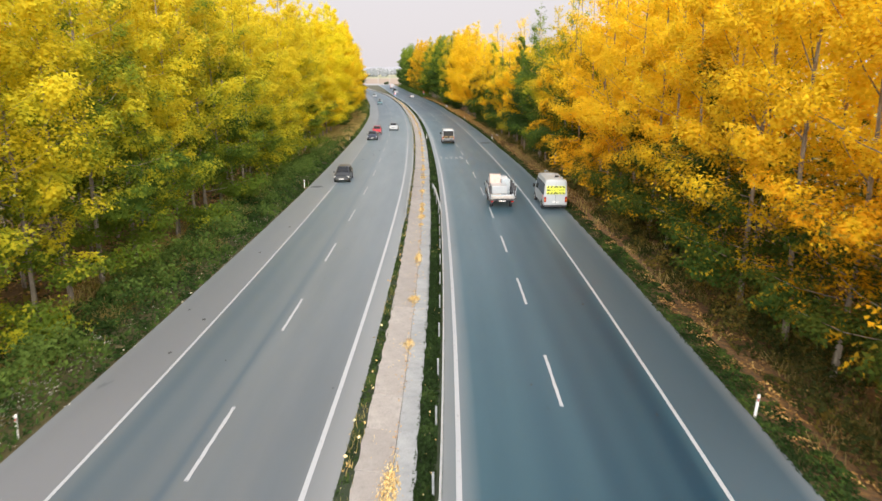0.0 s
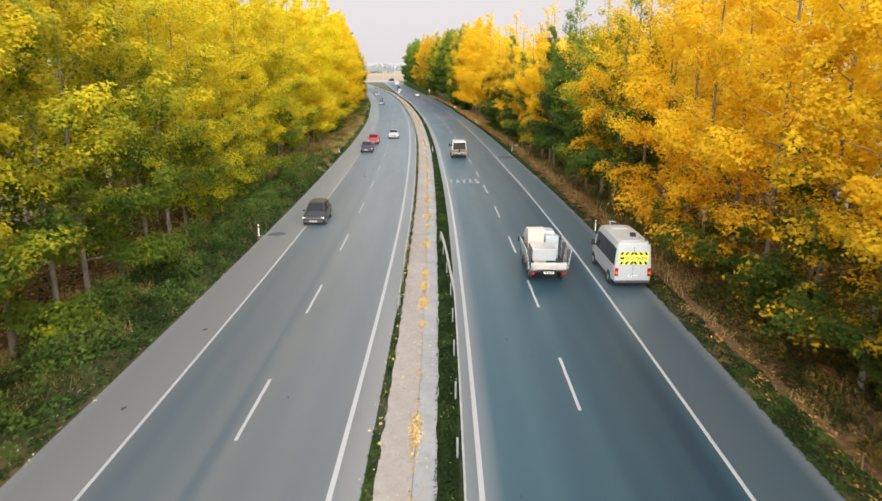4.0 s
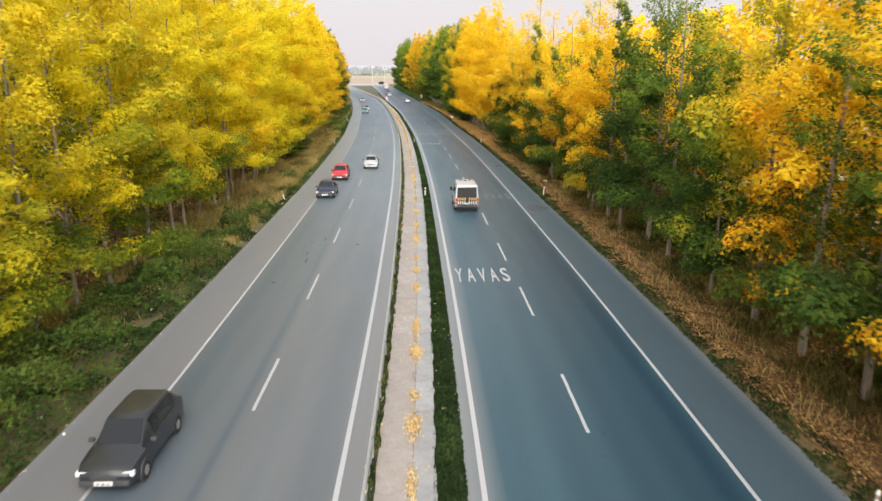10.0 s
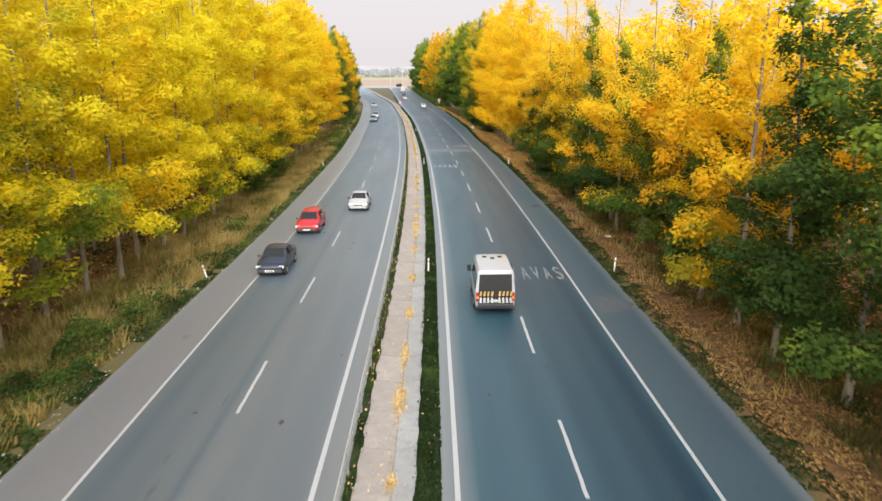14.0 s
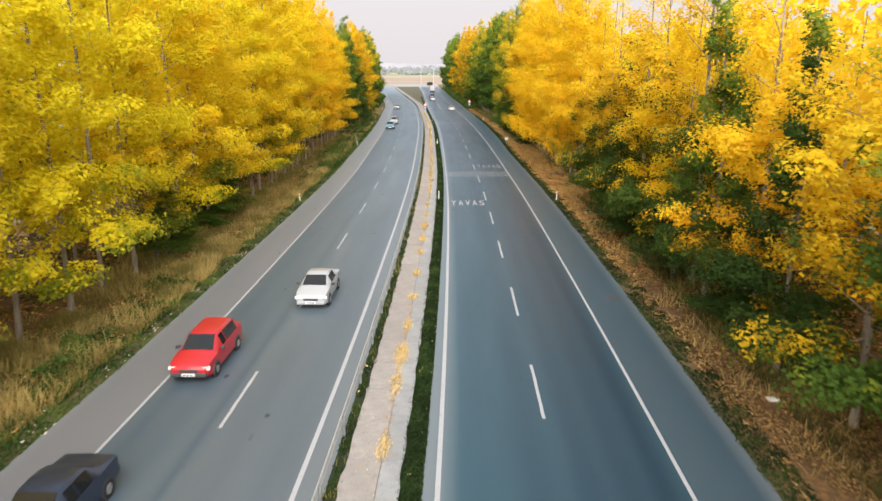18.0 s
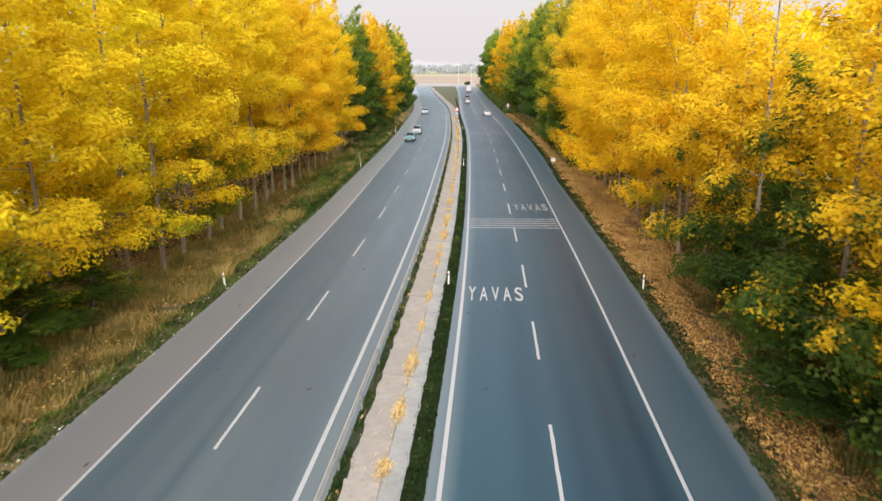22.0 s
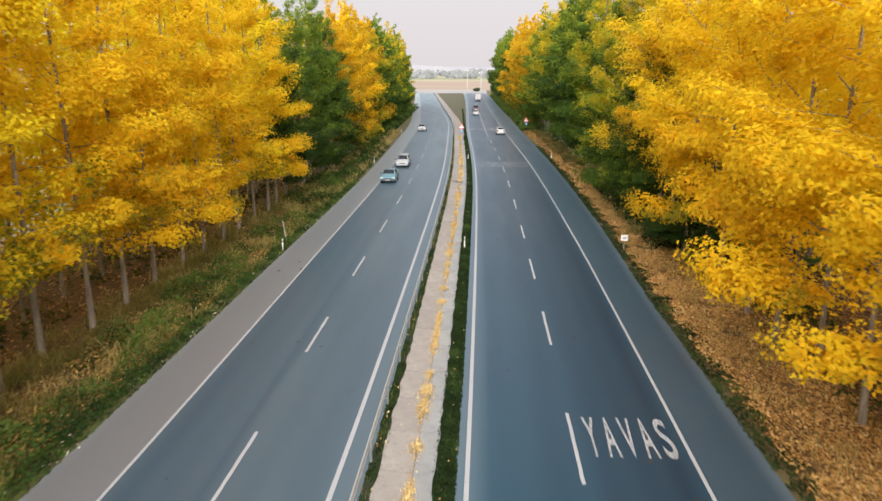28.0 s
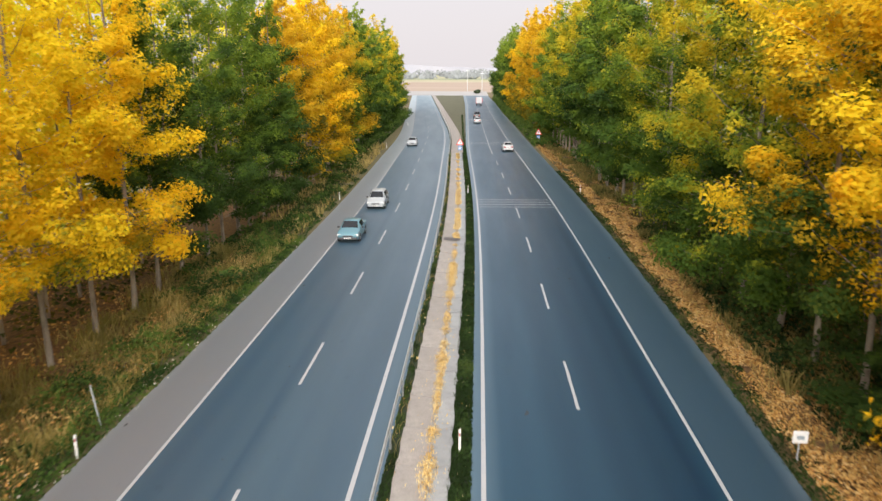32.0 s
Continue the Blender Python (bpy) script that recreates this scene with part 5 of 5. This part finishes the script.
def fallen(name, lat0, lat1, y0, y1, density, size, material, label, seed, thresh=-0.3, scale=0.6, z=None, power=1.0, soft=False):
    rng = np.random.default_rng(seed)
    n = int(abs(lat1 - lat0) * (y1 - y0) * density)
    p, la, yy = scatter(n, lat0, lat1, y0, y1, rng, power)
    k = lump(p, scale, seed)
    if soft:  # heaped towards the middle of the strip
        k = k - 0.55 * (2 * np.abs(la - (lat0 + lat1) / 2) / abs(lat1 - lat0)) ** 1.5 + 0.12 * lump(p, 4.0, seed + 5) + 0.18
    keep = k > thresh
    p, la = p[keep], la[keep]
    p[:, 2] = (low_z(la) + 0.05 if z is None else z(la)) + rng.uniform(0, 0.06, len(p))
    nor = rng.normal(0, 0.38, (len(p), 3)) + np.array([0, 0, 1])
    v, f = cards(p, nor, size, 0.7, rng, 0.35)
    return tagged(leaf_ob(name, v, f, material), label, "fallen leaves", kind="stuff")


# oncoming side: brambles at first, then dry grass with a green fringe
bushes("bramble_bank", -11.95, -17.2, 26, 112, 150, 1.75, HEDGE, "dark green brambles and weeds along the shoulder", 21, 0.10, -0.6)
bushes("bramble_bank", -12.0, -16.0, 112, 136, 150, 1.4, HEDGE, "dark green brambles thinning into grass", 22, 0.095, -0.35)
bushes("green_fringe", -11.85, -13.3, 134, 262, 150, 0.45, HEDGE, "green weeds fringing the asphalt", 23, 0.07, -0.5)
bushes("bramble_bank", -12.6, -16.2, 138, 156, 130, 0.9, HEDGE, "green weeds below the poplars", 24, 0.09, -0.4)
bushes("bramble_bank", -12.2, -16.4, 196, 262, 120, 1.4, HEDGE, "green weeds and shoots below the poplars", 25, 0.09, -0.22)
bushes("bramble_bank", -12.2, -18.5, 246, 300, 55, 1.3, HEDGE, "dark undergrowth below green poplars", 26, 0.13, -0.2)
grass("dry_grass", -12.9, -19.6, 192, 262, 30, 0.9, 0.024, STRAW, "sparse straw-coloured dry grass among weeds", 50, -0.05)
grass("dry_grass", -12.7, -19.6, 108, 192, 70, 0.95, 0.024, STRAW, "tall straw-coloured dry grass below the poplars", 31, -0.22)
# far undergrowth, also standing in for the dark shade at the tree feet
bushes("undergrowth", -14.2, -19, 300, 432, 14, 1.6, HEDGE, "dark weeds below distant poplars", 91, 0.26, -0.5)
bushes("undergrowth", 12.3, 20, 330, 545, 14, 1.8, HEDGE, "dark undergrowth below distant poplars", 92, 0.28, -0.5)
grass("dry_grass", -12.6, -17.5, 262, 330, 12, 0.8, 0.05, STRAW, "pale dry grass at the wood's edge", 32, -0.2)
PALE_HEADS = litter_mat("seed_heads", (0.22, 0.24, 0.15), (0.42, 0.42, 0.32), (0.62, 0.60, 0.52))
bushes("pale_weeds", -12.9, -16.6, 30, 40, 130, 2.2, PALE_HEADS, "pale fluffy seed heads among brambles", 33, 0.045, 0.10, 0.45)
grass("dry_grass", -13.2, -17.5, 26, 108, 16, 0.9, 0.02, STRAW, "dry stalks among the brambles", 34, 0.02)
fallen("leaf_litter", -15.5, -27, 26, 262, 9, 0.10, LITTER, "brown fallen leaves below the poplars", 41, -0.4)
fallen("leaf_litter", -12.8, -16.0, 136, 262, 55, 0.055, LITTER, "tan fallen leaves among dry grass", 63, -0.25, 0.8, lambda la: 0.1 + 0 * la)
fallen("fallen_leaves", -11.7, -15.0, 26, 262, 8, 0.05, litter_mat("fallen_leaves_pale", (0.45, 0.40, 0.28), (0.62, 0.58, 0.45), (0.70, 0.68, 0.58)), "pale leaves scattered on the verge", 42, 0.0, 1.2)

RUSTY = leaf_mat("rusty_undergrowth", (0.34, 0.24, 0.05), (0.16, 0.145, 0.038), (0.06, 0.08, 0.022), -0.5, 2.5, 0.7)

WITHER = leaf_mat("withered_weeds", (0.34, 0.28, 0.095), (0.225, 0.195, 0.065), (0.09, 0.10, 0.032), -0.6, 1.4, 0.7)
OLIVE_GRASS = leaf_mat("olive_grass", (0.66, 0.51, 0.20), (0.50, 0.39, 0.13), (0.25, 0.23, 0.065), -0.4, 1.2, 0.6)
grass("withered_weeds", -12.6, -18.5, 112, 262, 60, 0.8, 0.03, OLIVE_GRASS, "olive half-withered grass along the wood's edge", 37, -0.45, 0.4)
grass("withered_weeds", -14.5, -19.5, 26, 112, 40, 0.8, 0.03, OLIVE_GRASS, "olive weeds behind the brambles", 38, -0.3, 0.4)
bushes("weedy_bank", -13.0, -17.5, 196, 262, 60, 1.0, WITHER, "dull olive weeds below amber poplars", 39, 0.07, -0.3, 0.5)

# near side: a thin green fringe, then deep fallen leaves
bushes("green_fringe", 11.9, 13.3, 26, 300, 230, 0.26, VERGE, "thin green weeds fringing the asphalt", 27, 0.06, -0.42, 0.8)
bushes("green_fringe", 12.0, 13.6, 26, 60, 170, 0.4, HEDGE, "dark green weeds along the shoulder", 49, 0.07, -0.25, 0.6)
fallen("leaf_litter", 12.5, 16.5, 26, 72, 60, 0.055, LITTER, "thin brown fallen leaves along the road", 40, 0.05, 0.9)
fallen("leaf_litter", 12.6, 17.5, 72, 164, 190, 0.056, LITTER_DARK, "deep dark brown fallen leaves along the road", 64, -0.25, 0.9)
fallen("leaf_litter", 12.6, 17.5, 158, 262, 230, 0.056, LITTER, "deep brown and tan fallen leaves along the road", 43, -0.32, 0.9)
fallen("leaf_litter", 17.5, 27, 26, 262, 30, 0.09, LITTER, "brown fallen leaves below the poplars", 44, -0.4)
# a crumpled scrap of white paper lying among the leaves
bm = bmesh.new()
rp = random.Random(8)
grid = [[bm.verts.new((i * 0.085 - 0.25, j * 0.07 - 0.14 + 0.012 * i, rp.uniform(0.0, 0.07))) for j in range(5)] for i in range(7)]
for i in range(6):
    for j in range(4):
        bm.faces.new((grid[i][j], grid[i + 1][j], grid[i + 1][j + 1], grid[i][j + 1]))
bmesh.ops.solidify(bm, geom=bm.faces[:], thickness=0.004)
scrap = part("paper_scrap", bm, plain("dirty_paper", (0.70, 0.70, 0.68), 0.8))
scrap.matrix_world = Matrix.Translation(at(14.8, 170.2, -0.20)) @ Matrix.Rotation(-0.5, 4, "Z")
tagged(scrap, "crumpled scrap of dirty white paper on fallen leaves", "litter")
fallen("fallen_leaves", 12.5, 18.5, 186, 290, 130, 0.065, litter_mat("fallen_leaves_orange", (0.40, 0.20, 0.05), (0.58, 0.33, 0.09), (0.62, 0.44, 0.20)), "orange fallen leaves along the road", 45, -0.1)
grass("withered_weeds", 14.8, 20.5, 26, 186, 50, 0.75, 0.03, WITHER, "brown-olive withered weeds under the wood's edge", 47, -0.35, 0.4)
grass("withered_weeds", 16.5, 21.5, 186, 236, 16, 0.7, 0.03, WITHER, "sparse withered weeds between golden poplars", 46, 0.0, 0.4)
grass("withered_weeds", 14.2, 20.5, 236, 330, 30, 0.85, 0.05, WITHER, "brown-olive withered weeds under green poplars", 48, -0.35, 0.4)
bushes("undergrowth", 13.8, 20.5, 26, 70, 120, 2.6, RUSTY, "green and rusty undergrowth below the poplars", 28, 0.10, -0.3)
bushes("undergrowth", 16.4, 21, 66, 190, 60, 1.6, HEDGE, "dark undergrowth below the poplars", 29, 0.10, 0.05)
bushes("undergrowth", 14.6, 21, 232, 268, 110, 1.9, VERGE, "dark green undergrowth below green poplars", 30, 0.12, -0.45)
bushes("undergrowth", 16.0, 21, 268, 330, 40, 1.0, HEDGE, "patchy undergrowth between poplar trunks", 65, 0.12, 0.05)
fallen("leaf_litter", 12.6, 19.0, 262, 345, 45, 0.10, LITTER, "tan fallen leaves under green poplars", 66, -0.3, 0.7)
bushes("undergrowth", 16.5, 21, 190, 232, 45, 1.6, HEDGE, "patchy undergrowth below golden poplars", 36, 0.11, 0.05)
grass("dry_grass", 13.2, 17.5, 26, 262, 14, 0.6, 0.018, STRAW, "sparse dry stalks among fallen leaves", 35, 0.02)
# added shrubs stand in for the canopy shade that the thin wood lacks
bushes("undergrowth", 20.5, 31, 26, 200, 14, 3.4, RUSTY, "filler shrubs darkening the floor inside the wood", 93, 0.20, -0.45, 0.3)
bushes("undergrowth", 20.5, 31, 225, 330, 9, 3.4, HEDGE, "filler shrubs darkening the floor inside the green wood", 94, 0.26, -0.45, 0.3)
bushes("undergrowth", -20.0, -30, 26, 262, 9, 2.2, RUSTY, "filler shrubs darkening the floor inside the plantation", 95, 0.20, -0.2, 0.3)
bm = bmesh.new()
box(bm, -0.22, -0.14, 0, 0.22, 0.14, 0.12, 0.05)
for v in bm.verts:
    v.co += Vector((noise.noise(v.co * 9), noise.noise(v.co * 7 + Vector((3, 0, 0))), 0)) * 0.06
bag = tagged(part("plastic_bag", bm, WHITE_PLASTIC), "crumpled white plastic bag among fallen leaves", "litter")
bag.matrix_world = turned(14.6, 142.2, -0.18)

# median
bushes("island_edge_grass", 0.95, 1.42, 320, 420, 120, 0.30, VERGE, "dark grass along the island edge", 67, 0.10, -1.0, 1.2)
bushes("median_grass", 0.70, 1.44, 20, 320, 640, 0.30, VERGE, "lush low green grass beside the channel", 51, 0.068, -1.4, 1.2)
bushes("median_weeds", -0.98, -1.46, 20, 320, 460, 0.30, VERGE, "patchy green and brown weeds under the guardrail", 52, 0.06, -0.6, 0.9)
grass("dry_stalks", -1.02, -1.44, 20, 320, 22, 0.35, 0.012, STRAW, "dry stalks under the guardrail", 53, -0.1)
dip = lambda la: 0.0 - 0.05 * np.clip(1 - np.abs(la - 0.05) / 0.9, 0, 1)
def heaps(y0, y1, every, seed):
    """Long drifts of narrow yellow leaves caught at the channel's joint."""
    rng = np.random.default_rng(seed)
    cen = []
    y = y0 + rng.uniform(0, every)
    while y < y1:
        ln, wd = rng.uniform(0.5, 1.9), rng.uniform(0.14, 0.30)
        n = int(420 * ln * wd / 0.25)
        u = rng.normal(0, 0.42, n)
        v = rng.normal(0, 0.42, n) * (1 - 0.4 * np.abs(u))
        for p, q in zip(u, v):
            h_ = 0.09 * math.exp(-3 * (p * p + q * q))
            cen.append(at(0.03 + q * wd * 1.6, y + p * ln, -0.045 + h_))
        y += every * rng.uniform(0.45, 1.6)
    cen = np.array(cen)
    cen[:, 2] += rng.uniform(0, 0.03, len(cen))
    v, f = cards(cen, rng.normal(0, 0.45, (len(cen), 3)) + np.array([0, 0, 1]), 0.036, 0.55, rng, 0.35)
    return tagged(leaf_ob("fallen_leaves", v, f, LITTER_Y), "drifts of yellow poplar leaves gathered in the channel", "fallen leaves", kind="stuff")


for y0, y1, every in ((24, 60, 7.0), (60, 104, 5.0), (104, 160, 5.0), (160, 194, 3.6), (194, 262, 1.9)):
    heaps(y0, y1, every, int(60 + y0))
fallen("fallen_leaves", -0.3, 0.36, 262, 320, 420, 0.04, LITTER_Y, "yellow leaves lying along the channel", 61, -0.1, 0.55, dip, 1.0, True)
fallen("fallen_leaves", -0.7, 0.6, 20, 262, 9, 0.032, LITTER_Y, "single yellow leaves on the concrete", 62, 0.0, 0.8, lambda la: 0.05 + 0 * la)
fallen("debris", -0.10, 0.16, 20, 320, 70, 0.030, LITTER, "dark debris along the channel's joint", 71, -0.1, 1.5, dip)
fallen("fallen_leaves", -1.6, -1.0, 20, 320, 5, 0.06, LITTER_Y, "single yellow leaves by the guardrail", 72, 0.0, 1.5, lambda la: 0.12 + 0 * la)
fallen("fallen_leaves", 0.85, 1.4, 20, 320, 4, 0.03, LITTER_Y, "pale leaf specks on the median grass", 73, -0.1, 1.5, lambda la: 0.26 + 0 * la)
tagged(strip("mud_patch", [-0.9, -0.4, 0.2, 0.8], steps(261.2, 262.2, 0.5), plain("wet_mud", (0.05, 0.045, 0.04), 0.4), 0.06, None, None, 0.0, [0.062, 0.02, -0.03, 0.045]), "dark wet silt lying across the channel", "mud", kind="stuff")

# darker patched spots on both shoulders
STAIN = plain("patched_asphalt", (0.075, 0.092, 0.108), 0.5, 0.0, 0.3, 2.0)
rng = random.Random(78)
STAINS = [(-11.1, 82.7, 0.7, 0.6), (10.75, 126.6, 1.1, 1.5), (11.05, 153.6, 0.5, 0.6), (-8.8, 145.4, 0.1, 0.5), (-7.1, 110.3, 0.1, 0.6), (-7.3, 112.0, 0.08, 0.4), (-4.6, 138.8, 0.08, 0.3), (-6.6, 116.0, 0.06, 0.6)]
for lat, y, rx, ry in STAINS:
    bm = bmesh.new()
    ring = []
    for k in range(14):
        a = k * 0.4488
        q = rng.uniform(0.75, 1.15)
        ring.append(bm.verts.new(at(lat + rx * q * math.cos(a), y + ry * q * math.sin(a), 0.003)))
    bm.faces.new(ring)
    tagged(part("asphalt_stain", bm, STAIN), "dark damp patch on the asphalt shoulder", "stain", kind="stuff")

# scattered stones and tar spots on the asphalt
rng = random.Random(77)
bm = bmesh.new()
for _ in range(90):
    y, lat = rng.uniform(25, 260), rng.choice((rng.uniform(-11.8, -2.6), rng.uniform(2.2, 12)))
    c = at(lat, y, 0.004)
    r = rng.uniform(0.04, 0.13)
    ring = [bm.verts.new(c + Vector((r * rng.uniform(0.4, 1.2) * math.cos(a), 1.6 * r * rng.uniform(0.5, 1.2) * math.sin(a), 0))) for a in (0, 1, 2, 3, 4, 5)]
    bm.faces.new(ring)
tagged(part("tar_spots", bm, plain("tar", (0.03, 0.032, 0.036), 0.5)), "dark tar spots and oil drops on the asphalt", "stain", kind="stuff")

# ---- far end: junction road, poles, bushes, low hills ----
FARROAD = plain("pale_road", (0.30, 0.295, 0.29), 0.8, 0.0, 0.1, 0.05)
jv = [(-420, 590, -0.04), (-420, 606, -0.04), (-190, 606, -0.04), (-190, 660, -0.04), (-112, 588, 0.012), (-112, 672, 0.012), (-50, 592, 0.012), (-60, 672, 0.012)]
tagged(mesh_ob("side_road", jv, [(0, 2, 3, 1), (2, 4, 5, 3), (4, 6, 7, 5)], FARROAD), "pale side road crossing at the junction", "road", kind="structure")
island = tagged(strip("grass_island", [0, 0.5, 1.0], steps(335, 590, 5), plain("island_grass", (0.085, 0.085, 0.05), 0.95, 0, 0.3, 0.3), 0.03), "dull green traffic island where the median widens", "island", kind="structure")
co = island.data.vertices
for i, y in enumerate(steps(335, 590, 5)):
    a, b = at(0.75, y).x + bend_left(y), at(1.46, y).x
    for j, t in enumerate((0, 0.5, 1)):
        co[i * 3 + j].co.x, co[i * 3 + j].co.y = a + (b - a) * t, y


def pole(x, y, h_, label):
    root = tagged(new("utility_pole"), label, "pole")
    root.location = (x, y, -0.2)
    bm = bmesh.new()
    rod(bm, (0, 0, 0), (0, 0, h_), 0.24, 0.15, 10)
    part("shaft", bm, plain("pole_concrete", (0.40, 0.40, 0.39), 0.8), root)
    bm = bmesh.new()
    box(bm, -1.3, -0.1, h_ - 0.9, 1.3, 0.1, h_ - 0.65, 0.02)
    arm = part("crossarm", bm, STEEL, root)
    for k in (-1.1, 0, 1.1):
        bm = bmesh.new()
        rod(bm, (k, 0, h_ - 0.65), (k, 0, h_ - 0.3), 0.08, 0.05)
        part("insulator", bm, WHITE_PLASTIC, arm)


pole(-74.7, 688, 14.0, "pale concrete utility pole by the ploughed field")
pole(-57.8, 628, 12.5, "second pale concrete utility pole near the wood")
FARLEAF = leaf_mat("far_foliage", (0.15, 0.17, 0.09), (0.10, 0.13, 0.07), (0.07, 0.09, 0.05), 0, 6)
for x, y, r in ((-60.4, 629, 1.7), (-62.0, 633, 1.2)):
    g_ = np.random.default_rng(int(r * 10))
    o = g_.normal(0, 1, (260, 3))
    o /= np.linalg.norm(o, axis=1)[:, None]
    c = np.array([x, y, r * 0.7]) + o * r * g_.uniform(0.4, 1, (260, 1)) * np.array([1.2, 1, 0.8])
    v, f = cards(c, o + g_.normal(0, 0.3, o.shape), 0.4, 0.7, g_)
    tagged(leaf_ob("bush", v, f, FARLEAF), "dark round bush beside the junction", "bush", "junction bushes")
saloon(14.2, 535, False, P_WHITE, "white car waiting at the junction", boot=False, roof=0.3)

g_ = np.random.default_rng(9)
cen, nor = [], []
for y, n_, h_ in ((1500, 150, 10), (2100, 260, 19)):
    for _ in range(n_):
        x = g_.uniform(-1200, 700)
        if noise.noise((x * 0.006, y, 0)) < -0.35:
            continue
        s_ = g_.uniform(0.5, 1.2)
        k = 26
        o = g_.normal(0, 1, (k, 3))
        o /= np.linalg.norm(o, axis=1)[:, None]
        cen.append(np.array([x, y + g_.uniform(-80, 80), h_ * 0.45 * s_]) + o * np.array([h_ * 0.8 * s_, h_ * 0.6, h_ * 0.45 * s_]))
        nor.append(g_.normal(0, 0.3, (k, 3)) + np.array([0, -1, 0.25]))
cen, nor = np.concatenate(cen), np.concatenate(nor)
v, f = cards(cen, nor, 3.2, 0.7, g_)
# air haze is put into these trees' flat grey base colour
m = Mat("distant_trees_hazed", 0.9)
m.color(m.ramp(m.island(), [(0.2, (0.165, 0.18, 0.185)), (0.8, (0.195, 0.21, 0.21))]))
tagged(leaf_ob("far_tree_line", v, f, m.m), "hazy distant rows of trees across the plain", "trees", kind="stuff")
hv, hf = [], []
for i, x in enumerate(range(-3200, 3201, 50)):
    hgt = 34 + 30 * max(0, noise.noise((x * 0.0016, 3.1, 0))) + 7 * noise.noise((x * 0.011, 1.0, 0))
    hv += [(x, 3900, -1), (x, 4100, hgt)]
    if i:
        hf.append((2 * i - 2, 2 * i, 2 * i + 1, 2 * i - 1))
# no haze is rendered; the hills' pale blue-grey carries it
m = Mat("distant_hills_hazed", 1.0)
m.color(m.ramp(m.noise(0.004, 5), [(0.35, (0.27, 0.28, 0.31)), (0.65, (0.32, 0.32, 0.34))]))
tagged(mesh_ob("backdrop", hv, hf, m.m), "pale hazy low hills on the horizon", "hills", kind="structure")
